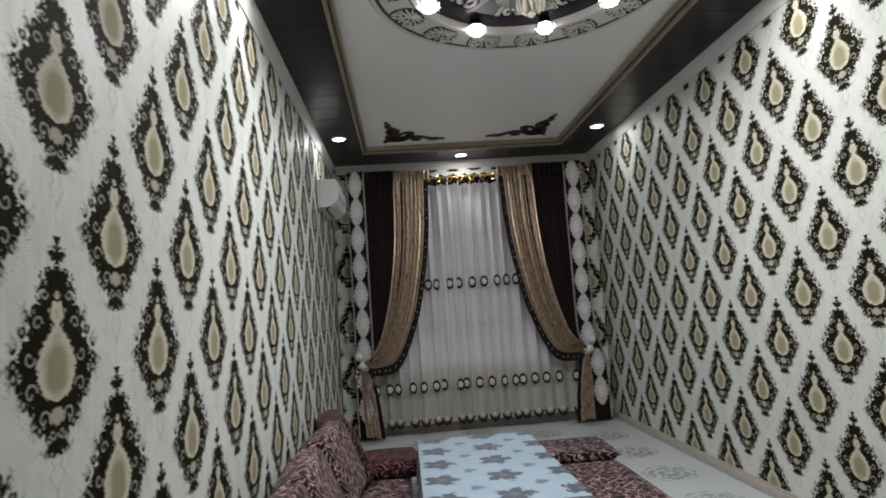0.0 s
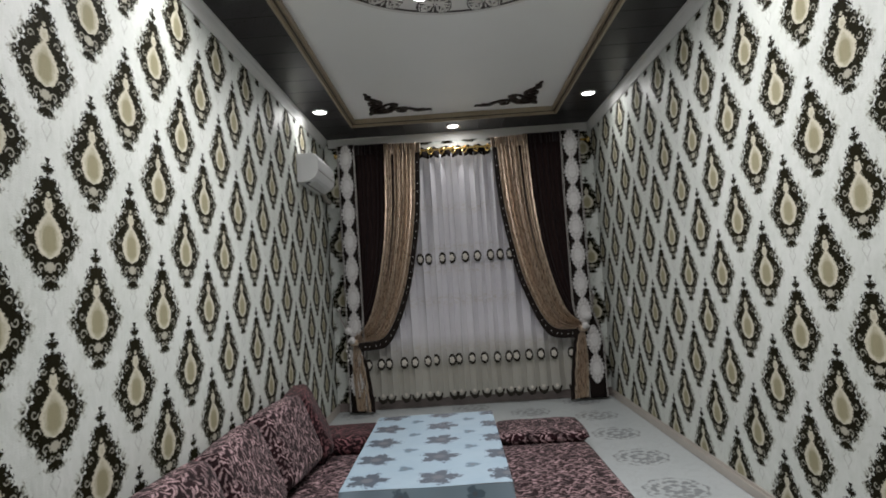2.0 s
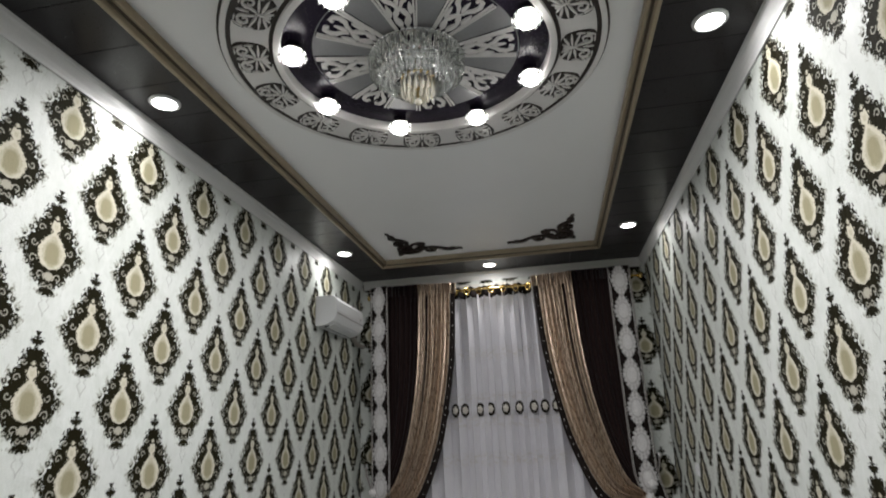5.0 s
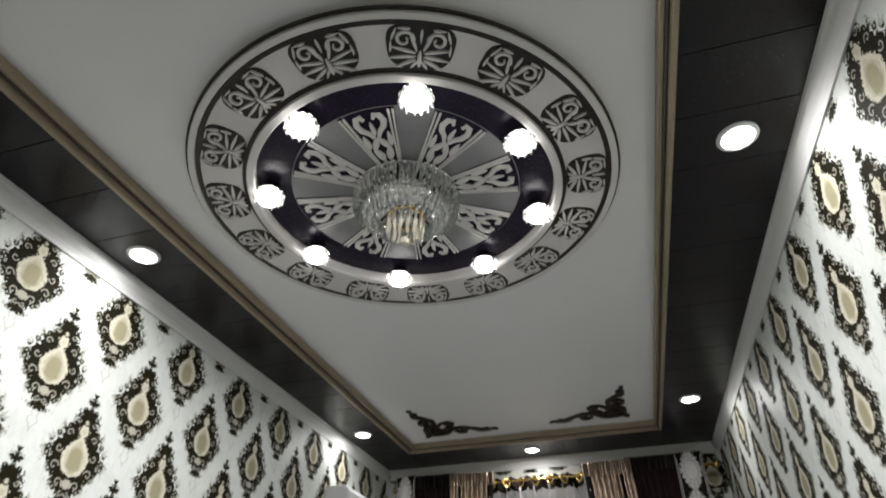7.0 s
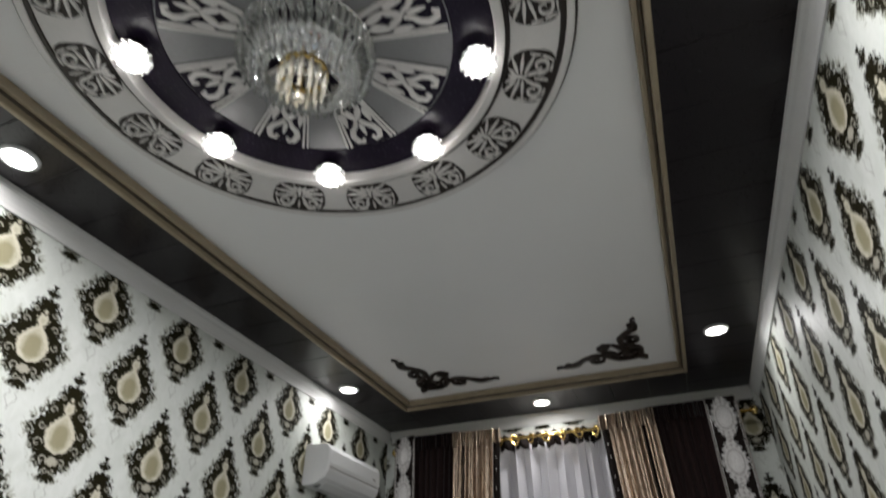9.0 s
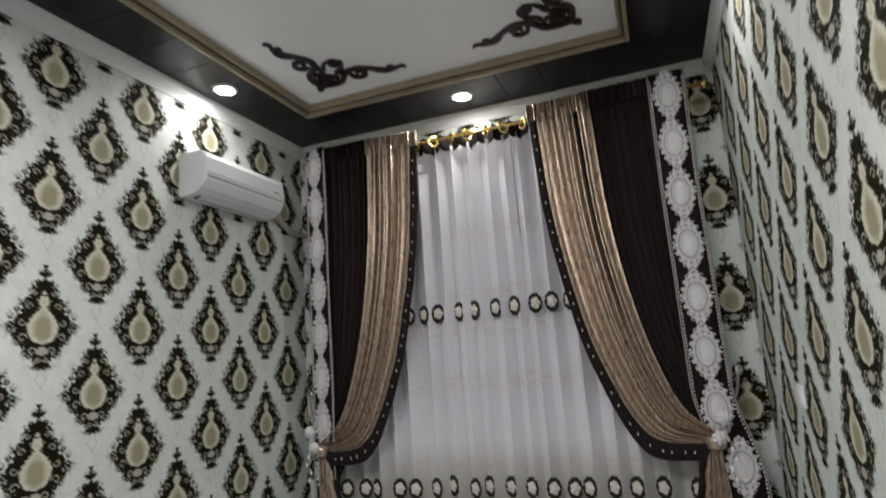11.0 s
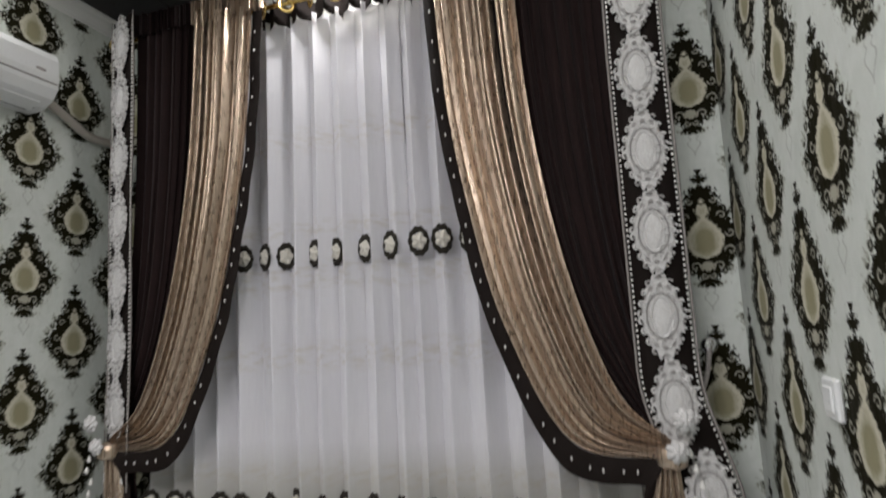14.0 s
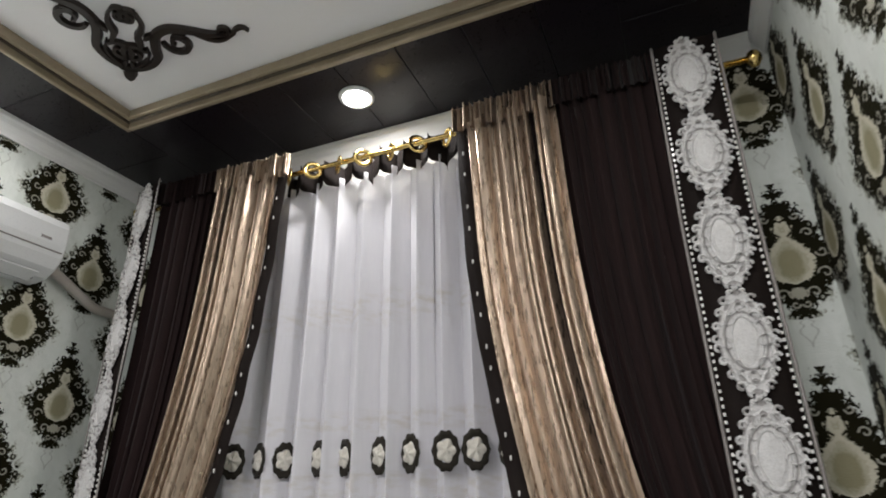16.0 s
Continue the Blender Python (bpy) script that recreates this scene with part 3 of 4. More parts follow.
for k in range(7):
    g = part("grommet", ring_mesh, None, rod)
    g.matrix_local = pose(-0.355 + k * 0.112, -0.012 - 0.006 * (k % 2), -0.016, 90, 0, 38 if k % 2 else -42)
for x in (-0.90, 1.22):
    part("bracket", boxes((x - 0.008, 0, -0.012, x + 0.008, 0.154, 0.012), (x - 0.02, 0.142, -0.03, x + 0.02, 0.1575, 0.03), bevel=0.003), GOLD, rod)

# ---------- drapes ----------


def drape(nu, nv, outer, inner, y_of, folds, depth, seed, lean=0.0):
    """Cloth between two edge lines, gathered in folds that run along them."""
    a, b = smooth_line(outer, nv), smooth_line(inner, nv)

    def at(s, t):
        j = round(t * nv)
        p = a[j].lerp(b[j], s)
        width = (b[j] - a[j]).length
        f, g = fold(s, folds, seed)
        d = min(depth, width * 1.25 / folds)
        d *= 0.65 + 0.5 * math.sin(s * folds * 2.3 + seed * 9) ** 2
        p.x += 0.35 * d * g * (b[j].x - a[j].x) / max(width, 1e-4)
        return (p.x, p.y + y_of(t) + d * f - lean * s, p.z)
    return grid(nu, nv, at)


def side_curtains(sx, x_of):
    """One set of drapes; x_of maps a place measured from the near corner."""
    def P(x, z, y=0.0):
        return (x_of(x), y, z)
    tie = (0.240, 0.690)
    dark = thing("dark_drape", (x_of(0.4), -0.16, 0), "dark brown velvet drape hanging straight beside the window", "curtain", "dark drapes")
    inv = Matrix.Translation((-x_of(0.4), 0.16, 0))
    for nm, bm, mat, lab in (
            ("panel", drape(110, 40, [P(0.285, 2.53), P(0.285, 1.8), P(0.255, 1.2), P(0.205, 0.74)],
                            [P(0.72, 2.53), P(0.67, 1.8), P(0.55, 1.2), P(0.30, 0.75)], lambda t: -0.176, 9, 0.026, 0.2), VELVET, ""),
            ("tail", drape(50, 24, [P(0.205, 0.74), P(0.20, 0.4), P(0.19, 0.012)], [P(0.30, 0.74), P(0.325, 0.4), P(0.31, 0.012)], lambda t: -0.17, 4, 0.016, 0.5), VELVET, ""),
            ("header", drape(90, 3, [P(0.285, 2.600), P(0.285, 2.500)], [P(0.66, 2.600), P(0.66, 2.500)], lambda t: -0.195, 19, 0.020, 0.3), VELVET, "ruffled header tape")):
        o = part(nm, bm, mat, dark, lab, True)
        o.matrix_parent_inverse = inv
    lite = thing("satin_drape", (x_of(0.6), -0.20, 0), "beige satin drape swept aside and tied back", "curtain", "satin drapes")
    inv = Matrix.Translation((-x_of(0.6), 0.20, 0))
    outer = [P(0.632, 2.53), P(0.610, 1.95), P(0.560, 1.52), P(0.480, 1.15), P(0.375, 0.87), P(0.235, 0.735)]
    inner = [P(0.925, 2.51), P(0.893, 1.95), P(0.825, 1.50), P(0.728, 1.11), P(0.540, 0.735), P(0.255, 0.680)]
    hem = [P(0.973, 2.51), P(0.942, 1.95), P(0.874, 1.50), P(0.777, 1.09), P(0.575, 0.660), P(0.310, 0.600)]

    def y_swag(t):
        return -0.183 - 0.055 * t
    o = part("swag", drape(220, 60, outer, inner, y_swag, 9, 0.060, 0.7, 0.004), SATIN, lite, "", True)
    o.matrix_parent_inverse = inv
    o = part("header", drape(90, 3, [P(0.632, 2.592), P(0.632, 2.485)], [P(0.980, 2.580), P(0.980, 2.485)], lambda t: -0.205, 17, 0.022, 0.9), SATIN, lite, "ruffled header tape", True)
    o.matrix_parent_inverse = inv
    a, b = smooth_line(inner, 70), smooth_line(hem, 70)
    trim = grid(4, 70, lambda s, t: (a[round(t * 70)].lerp(b[round(t * 70)], s) + Vector((0, -0.193 - 0.055 * t - 0.006 * math.sin(math.pi * s) + 0.004 * math.sin(60 * t), 0))))
    trim_ob = part("braid", trim, BRAID, lite, "dark braid edging with pale beads", True)
    trim_ob.matrix_parent_inverse = inv
    bead = mesh_of("bead", boxes((-0.0025, -0.0025, -0.007, 0.0025, 0.0025, 0.007), bevel=0.0018), PEARL, True)
    for k in range(1, 27):
        t = k / 27.0
        p = (a[round(t * 70)] + b[round(t * 70)]) / 2
        q = part("bead", bead, None, trim_ob)
        q.parent = trim_ob
        q.matrix_local = Matrix.Translation((p.x, -0.204 - 0.055 * t, p.z))
    o = part("tail", drape(70, 30, [P(0.225, 0.71), P(0.205, 0.4), P(0.225, 0.045)], [P(0.275, 0.71), P(0.330, 0.4), P(0.365, 0.03)], lambda t: -0.235 + 0.005 * t, 4, 0.020, 0.25), SATIN, lite, "", True)
    o.matrix_parent_inverse = inv
    c, d = smooth_line([P(0.275, 0.70), P(0.330, 0.4), P(0.365, 0.03)], 30), smooth_line([P(0.302, 0.70), P(0.365, 0.4), P(0.405, 0.02)], 30)
    o = part("tail_braid", grid(3, 30, lambda s, t: c[round(t * 30)].lerp(d[round(t * 30)], s) + Vector((0, -0.235 - 0.012 * math.sin(math.pi * s) + 0.006 * math.sin(30 * t), 0))), BRAID, lite, "dark braid edging", True)
    o.matrix_parent_inverse = inv

    # tieback: band, two rosettes, drops and a wall hook
    tb = thing("curtain_tieback", (x_of(tie[0]), -0.240, tie[1]), "beige band tieback with white fabric roses and pearl drops", "tieback", "curtain tiebacks")
    part("band", lathe([(0.034, -0.032), (0.044, -0.024), (0.046, 0.0), (0.044, 0.024), (0.034, 0.032)], 20, closed=True), SATIN, tb, "", True)
    for dx, dz, r in ((-0.015, 0.025, 0.036), (-0.045, 0.115, 0.038)):
        petals = []
        for layer, (rad, n) in enumerate(((r, 7), (r * 0.72, 6), (r * 0.42, 4))):
            for k in range(n):
                ang = 2 * math.pi * (k + 0.5 * layer) / n
                petal = bmesh.new()
                made = bmesh.ops.create_icosphere(petal, subdivisions=1, radius=1.0)["verts"]
                for v in made:
                    v.co = Vector((v.co.x * rad * 0.5, v.co.y * 0.010, v.co.z * rad * 0.42))
                    v.co = Matrix.Rotation(-ang, 3, "Y") @ (v.co + Vector((rad * 0.55, -0.008 * layer, 0)))
                petals.append(petal)
        o = part("rose", lathe([(0.0, -0.012), (0.008, -0.008), (0.010, 0.0), (0.008, 0.008), (0.0, 0.012)], 10), LACE, tb, "white fabric rose", True)
        o.location = (sx * dx, -0.066, dz)
        for petal in petals:
            leaf = part("petal", petal, LACE, o, "", True)
            leaf.location = (0, 0.014, 0)
    for k in range(5):
        zz = -0.04 - 0.045 * k
        o = part("drop", lathe([(0.0, 0.016), (0.004, 0.008), (0.009, -0.004), (0.007, -0.012), (0.0, -0.015)], 10), PEARL, tb, "pearl drop", True)
        o.location = (sx * (-0.05 - 0.012 * (k % 3)), -0.04, zz + 0.06)
    hook = thing("wall_hook", (x_of(0.085), -0.10, 1.01), "round chrome tieback hook beside the curtain", "hook", "tieback hooks")
    o = part("knob", lathe([(0.0, -0.008), (0.020, -0.007), (0.027, 0.0), (0.024, 0.007), (0.012, 0.011), (0.0, 0.011)], 20), CHROME, hook, "", True)
    o.matrix_local = pose(0, 0, 0, 90)
    o = part("stem", tube([(0, 0, 0), (0, 0.05, 0), (0, 0.0995, 0)], 0.006), CHROME, hook, "", True)
    part("rope", tube(smooth_line([(0, -0.005, -0.01), (sx * 0.02, -0.02, -0.10), (sx * 0.07, -0.05, -0.20), (sx * 0.10, -0.06, -0.245)], 12), 0.008), CORD, hook, "twisted grey rope", True)

    # lace border of stacked white medallions on a dark ribbon, drawn aside under the tieback
    def centre(z):
        low = min(1.0, max(0.0, (0.95 - z) / 0.45))
        return 0.250 - 0.01 * low if sx > 0 else 2.428 + 0.02 * max(0.0, z - 2.0) + 0.09 * low * low * (3 - 2 * low)
    turn = radians(17) if sx > 0 else 0.0           # the strip beside the long wall is turned edge-on
    ct, st = math.cos(turn), math.sin(turn)
    strip = thing("lace_border", (x_of(0.1), -0.11, 0), "dark ribbon border with stacked white lace medallions", "curtain border", "lace borders")
    inv = Matrix.Translation((-x_of(0.1), 0.11, 0))
    for nm, off0, off1, y, mat in (("ribbon", -0.086, 0.086, -0.205, BRAID), ("edge_cord", -0.096, -0.087, -0.211, CORD), ("edge_cord", 0.087, 0.096, -0.211, CORD)):
        o = part(nm, grid(3, 50, lambda s, t: (centre(0.02 + t * 2.58) + ct * (off0 + (off1 - off0) * s), y - st * (off0 + (off1 - off0) * s) - (0.004 if 0.2 < s < 0.8 else 0) + 0.004 * math.sin(17 * t), 0.02 + t * 2.58)), mat, strip, "", True)
        o.matrix_parent_inverse = inv
        sol = o.modifiers.new("thickness", "SOLIDIFY")
        sol.thickness = 0.004
    for off in (-0.081, 0.081):
        dots = bmesh.new()
        for k in range(140):
            zz = 0.04 + k * 0.0181
            box(dots, centre(zz) + ct * off - 0.003, -0.2125 - st * off, zz - 0.004, centre(zz) + ct * off + 0.003, -0.2075 - st * off, zz + 0.004)
        o = part("bead_edging", dots, PEARL, strip)
        o.matrix_parent_inverse = inv
        o["kind"] = "stuff"
    for k in range(9):
        z = 2.468 - k * 0.271
        o = part("lace_medallion", LACE_MESH, None, strip)
        o.matrix_local = Matrix.Translation((centre(z), -0.219, z)) @ Matrix.Rotation(-turn, 4, "Z")
        o.matrix_parent_inverse = inv


def lace_mesh():
    """A pointed oval of raised lace: scalloped rim of curls, two inner cords, a domed middle and a pearl."""
    n, bm, rings = 96, bmesh.new(), []

    def edge_at(a, f):
        c, d = math.cos(a), math.sin(a)
        return 0.067 * f * math.copysign(abs(c) ** (1.0 + 0.2 * f), c), 0.137 * f * math.copysign(abs(d) ** (1.0 + 0.3 * f), d)
    for f, depth, lobes in ((0.97, 0.0, 1.0), (0.94, -0.004, 1.0), (0.80, -0.003, 0.6), (0.76, -0.006, 0.4), (0.70, -0.003, 0.3), (0.56, -0.002, 0.0),
                            (0.52, -0.006, 0.0), (0.46, -0.006, 0.0), (0.43, -0.002, 0.0), (0.30, -0.006, 0.0), (0.08, -0.008, 0.0)):
        ring = []
        for k in range(n):
            a = 2 * math.pi * k / n
            x, z = edge_at(a, f * (1.0 + 0.045 * lobes * math.cos(16 * a)))
            ring.append(bm.verts.new((x, depth, z)))
        rings.append(ring)
    for p, q in zip(rings, rings[1:]):
        for k in range(n):
            bm.faces.new((p[k], p[(k + 1) % n], q[(k + 1) % n], q[k]))
    bm.faces.new(rings[-1])
    for k in range(22):
        a = 2 * math.pi * (k + 0.5) / 22
        x, z = edge_at(a, 0.97)
        r = 0.0085 if abs(math.cos(a)) > 0.3 else 0.005
        tube([(x + r * math.cos(q), -0.004, z + r * math.sin(q)) for q in [2 * math.pi * i / 10 for i in range(9)]], 0.0042, 5, bm)
    for k in range(8):
        a = 2 * math.pi * k / 8
        x, z = edge_at(a, 0.62)
        tube([(x * (1 + 0.10 * math.cos(q)) + 0.012 * math.cos(q), -0.006, z + 0.014 * math.sin(q)) for q in [2 * math.pi * i / 8 for i in range(8)]], 0.0034, 5, bm)
    return mesh_of("lace_medallion", bm, LACE, False)


LACE_MESH = lace_mesh()
side_curtains(1, lambda x: x)
side_curtains(-1, lambda x: 2.652 - x)

# ---------- ceiling medallion ----------
MED_WHITE = plain("medallion_white", (0.68, 0.66, 0.64), (0.78, 0.76, 0.74), 10, 0.4)
MED_DARK = plain("medallion_black", (0.010, 0.007, 0.016), (0.018, 0.012, 0.026), 8, 0.25, spec=0.25)
# grey of the middle disc holds the shade on the pale ceiling
MED_SHADED = plain("medallion_shaded", (0.22, 0.22, 0.225), (0.30, 0.30, 0.305), 6, 0.4)
BROWN = plain("dark_brown_relief", (0.011, 0.0065, 0.0045), (0.026, 0.016, 0.011), 25, 0.42)


def annulus(r0, r1, z0, z1, n=96):
    return lathe([(r0, z1), (r0, z0 + 0.003), (r0 + 0.003, z0), (r1 - 0.003, z0), (r1, z0 + 0.003), (r1, z1)], n, closed=True)


def ribbon(points, width, z0, z1, bm):
    """A flat raised band along a line in the ceiling's plane."""
    pts = [Vector((p[0], p[1], 0)) for p in points]
    rows = []
    for k, p in enumerate(pts):
        way = (pts[min(k + 1, len(pts) - 1)] - pts[max(k - 1, 0)]).normalized()
        side = Vector((-way.y, way.x, 0))
        w = (width(k / (len(pts) - 1)) if callable(width) else width) / 2
        rows.append([bm.verts.new(p + side * a * w + Vector((0, 0, z))) for a, z in ((1, z1), (0.75, z0), (-0.75, z0), (-1, z1))])
    for a, b in zip(rows, rows[1:]):
        for i in range(3):
            bm.faces.new((a[i], a[i + 1], b[i + 1], b[i]))
    bm.faces.new(rows[0])
    bm.faces.new(rows[-1])


def spiral(cx, cy, r, start, turns, n=18, end=0.12, flip=1):
    return [(cx + r * (1 - (1 - end) * k / n) * math.cos(start + flip * 2 * math.pi * turns * k / n),
             cy + r * (1 - (1 - end) * k / n) * math.sin(start + flip * 2 * math.pi * turns * k / n)) for k in range(n + 1)]


def taper(w):
    return lambda t: w * (0.45 + 0.55 * math.sin(math.pi * min(1, t * 1.15 + 0.08)))


med = thing("ceiling_medallion", (CX, CY, MZ), "round white and black ceiling medallion with scrollwork reliefs", "ceiling medallion")
med.scale = (0.957, 0.957, 1.0)
IN = 0.030                                  # the middle lies this much deeper than the band
part("core", annulus(0.574, 0.80, -0.002, T - MZ), MED_WHITE, med)
part("outer_ring", annulus(0.782, 0.806, -0.016, 0.006), MED_WHITE, med)
part("dark_line", annulus(0.764, 0.782, -0.014, 0), BROWN, med, "thin dark ring")
part("rim_line", annulus(0.806, 0.815, -0.006, 0.006), BROWN, med, "thin dark outline")
part("white_band", annulus(0.615, 0.768, -0.010, 0), MED_WHITE, med)
part("inner_line", annulus(0.600, 0.618, -0.014, 0), BROWN, med, "thin dark ring")
part("inner_ring", annulus(0.572, 0.602, -0.026, 0), MED_WHITE, med)
part("black_ring", annulus(0.445, 0.573, IN - 0.012, IN), MED_DARK, med, "glossy black ring carrying the lamps")
part("shaded_disc", lathe([(0.0, IN), (0.445, IN), (0.445, IN - 0.008), (0.0, IN - 0.008)], 96), MED_SHADED, med)

# one scrollwork block: a dark rounded tile filled with pale scrolls, used fifteen times on the white band


def leaf_shape(cx, cy, angle, length, width, z0, z1, bm):
    """A pointed leaf, widest a third of the way along."""
    c, d = math.cos(angle), math.sin(angle)
    ribbon([(cx + c * length * t, cy + d * length * t) for t in (0.0, 0.15, 0.35, 0.6, 0.85, 1.0)],
           lambda t: width * max(0.06, math.sin(math.pi * min(1.0, t ** 0.8))), z0, z1, bm)


bm = bmesh.new()
rim = []
for k in range(48):
    a = 2 * math.pi * k / 48
    c, d = math.cos(a), math.sin(a)
    r = (abs(c) ** 3.2 + abs(d) ** 3.2) ** (-1 / 3.2)
    rim.append((0.100 * r * c * (1 + 0.10 * d), 0.075 * r * d))
low = [bm.verts.new((x, y, -0.014)) for x, y in rim]
top = [bm.verts.new((x * 1.02, y * 1.02, -0.009)) for x, y in rim]
bm.faces.new(low)
for k in range(48):
    bm.faces.new((low[k], low[(k + 1) % 48], top[(k + 1) % 48], top[k]))
block = mesh_of("scroll_block", bm, BROWN)
def scroll_piece(shape, *args):
    one = bmesh.new()
    shape(*args, z0, z1, one)
    for v in one.verts:
        v.co.x, v.co.y = v.co.x * 1.08, v.co.y * 1.02
    return mesh_of("scroll", one, MED_WHITE)


pieces = []
z0, z1 = -0.021, -0.0135
pieces.append(scroll_piece(leaf_shape, 0, -0.064, math.pi / 2, 0.060, 0.0148))
pieces.append(scroll_piece(leaf_shape, 0, 0.064, -math.pi / 2, 0.046, 0.0089))
for f in (1, -1):
    pieces.append(scroll_piece(ribbon, spiral(f * 0.046, 0.026, 0.029, math.pi if f > 0 else 0, 1.15, 22, 0.22, -f), taper(0.0105)))
    pieces.append(scroll_piece(leaf_shape, f * 0.008, -0.010, math.pi / 2 - f * 0.40, 0.070, 0.0111))
    pieces.append(scroll_piece(leaf_shape, f * 0.010, -0.016, math.pi / 2 - f * 1.35, 0.074, 0.0111))
    pieces.append(scroll_piece(leaf_shape, f * 0.010, -0.026, math.pi / 2 - f * 1.72, 0.076, 0.0118))
    pieces.append(scroll_piece(leaf_shape, f * 0.010, -0.036, math.pi / 2 - f * 2.10, 0.064, 0.0118))
    pieces.append(scroll_piece(leaf_shape, f * 0.006, -0.042, math.pi / 2 - f * 2.55, 0.032, 0.0096))
    pieces.append(scroll_piece(leaf_shape, f * 0.082, -0.018, math.pi / 2 - f * 0.02, 0.036, 0.0074))
    pieces.append(scroll_piece(leaf_shape, f * 0.082, 0.022, math.pi / 2 + f * 0.30, 0.042, 0.0081))
    pieces.append(scroll_piece(leaf_shape, f * 0.030, 0.062, math.pi / 2 - f * 1.6, 0.036, 0.0074))
for k in range(15):
    a = radians(-67.5 + 24 * k)
    o = part("scroll_block", block, None, med, "dark tile with white scrollwork")
    o.matrix_local = Matrix.Translation((0.692 * math.cos(a), 0.692 * math.sin(a), 0)) @ Matrix.Rotation(a - math.pi / 2, 4, "Z")
    for me in pieces:
        part("scroll", me, None, o)

# one fan: black wedge with white scrolls and bars, used eight times
wedge = bmesh.new()
vs = [[wedge.verts.new((r * math.sin(a), r * math.cos(a), z)) for a in [radians(-13.5 + 27 * i / 8) for i in range(9)]] for r, z in ((0.10, -0.0125), (0.44, -0.0125))]
for i in range(8):
    wedge.faces.new((vs[0][i], vs[0][i + 1], vs[1][i + 1], vs[1][i]))
top = [[wedge.verts.new((v.co.x, v.co.y, -0.007)) for v in row] for row in vs]
for row, up in zip(vs, top):
    for i in range(8):
        wedge.faces.new((row[i], row[i + 1], up[i + 1], up[i]))
for i in (0, 8):
    wedge.faces.new((vs[0][i], vs[1][i], top[1][i], top[0][i]))
wedge_mesh = mesh_of("fan_panel", wedge, MED_DARK)
bm = bmesh.new()
z0, z1 = -0.019, -0.0115
for f in (1, -1):
    for slant, w in ((0.222, 0.0075), (0.186, 0.0085)):
        ribbon([(f * 0.11 * math.sin(slant), 0.11 * math.cos(slant)), (f * 0.436 * math.sin(slant), 0.436 * math.cos(slant))], w, z0, z1, bm)
    # crossing leaves, then two hooked scrolls at the wide end
    leaf_shape(f * 0.006, 0.150, math.pi / 2 - f * 0.12, 0.060, 0.0182, z0, z1, bm)
    leaf_shape(f * 0.010, 0.205, math.pi / 2 - f * 0.30, 0.070, 0.0312, z0, z1, bm)
    leaf_shape(f * 0.028, 0.262, math.pi / 2 + f * 0.46, 0.064, 0.0260, z0, z1, bm)
    leaf_shape(f * 0.040, 0.270, math.pi / 2 - f * 0.10, 0.066, 0.0221, z0, z1, bm)
    ribbon([(f * 0.008, 0.318), (f * 0.020, 0.342), (f * 0.040, 0.360), (f * 0.050, 0.385), (f * 0.042, 0.412), (f * 0.024, 0.418), (f * 0.017, 0.402)],
           lambda t: 0.013 + 0.011 * math.sin(math.pi * t), z0, z1, bm)
leaf_shape(0, 0.330, math.pi / 2, 0.060, 0.0182, z0, z1, bm)
fan_mesh = mesh_of("fan_relief", bm, MED_WHITE)
for k in range(8):
    a = radians(45 * k - 90)
    w = part("fan_panel", wedge_mesh, None, med, "black wedge with white scrollwork")
    w.matrix_local = Matrix.Translation((0, 0, IN)) @ Matrix.Rotation(a, 4, "Z")
    o = part("fan_relief", fan_mesh, None, w)

# ---------- corner ornaments ----------
bm = bmesh.new()
z0, z1 = -0.016, 0.0
for swap in (False, True):
    def arm(pts, n=0):
        pts = [(p.x, p.y) for p in smooth_line([(a, b, 0) for a, b in pts], n)] if n else pts
        return [(b, a) for a, b in pts] if swap else pts
    # the long double curve, its two scrolls, the tail and the inner leaf
    ribbon(arm([(0.025, 0.030), (0.10, 0.014), (0.165, 0.030), (0.200, 0.075), (0.245, 0.115), (0.305, 0.122), (0.360, 0.092), (0.420, 0.048), (0.475, 0.030)], 36), lambda t: 0.016 + 0.020 * math.sin(math.pi * t) ** 0.7, z0, z1, bm)
    ribbon(arm([(0.060, 0.034), (0.105, 0.036), (0.150, 0.052), (0.172, 0.085)], 12), taper(0.012), z0 - 0.004, z1, bm)
    ribbon(arm(spiral(0.112, 0.082, 0.046, -0.2, 1.25, 28, 0.22, 1)), taper(0.024), z0, z1, bm)
    ribbon(arm(spiral(0.290, 0.062, 0.050, math.pi * 0.85, 1.15, 28, 0.25, 1)), taper(0.026), z0, z1, bm)
    leaf_shape(*(arm([(0.300, 0.100)])[0]), *((math.pi / 2 + 0.5, 0.045, 0.020) if swap else (-0.5, 0.045, 0.020)), z0, z1, bm)
    ribbon(arm([(0.375, 0.070), (0.410, 0.028), (0.450, 0.014), (0.500, 0.022)], 12), taper(0.022), z0, z1, bm)
    ribbon(arm(spiral(0.470, 0.040, 0.022, math.pi, 1.1, 16, 0.3, -1)), taper(0.015), z0, z1, bm)
    ribbon(arm([(0.480, 0.020), (0.515, 0.034), (0.540, 0.030), (0.548, 0.012)], 10), taper(0.016), z0, z1, bm)
    ribbon(arm([(0.160, 0.095), (0.185, 0.135), (0.215, 0.150), (0.245, 0.175), (0.262, 0.215)], 16), taper(0.026), z0, z1, bm)
    ribbon(arm(spiral(0.232, 0.214, 0.032, 0.1, 1.15, 20, 0.3, 1)), taper(0.020), z0, z1, bm)
    leaf_shape(*(arm([(0.195, 0.120)])[0]), *((math.pi / 2 - 0.1, 0.060, 0.022) if swap else (0.1, 0.060, 0.022)), z0, z1, bm)
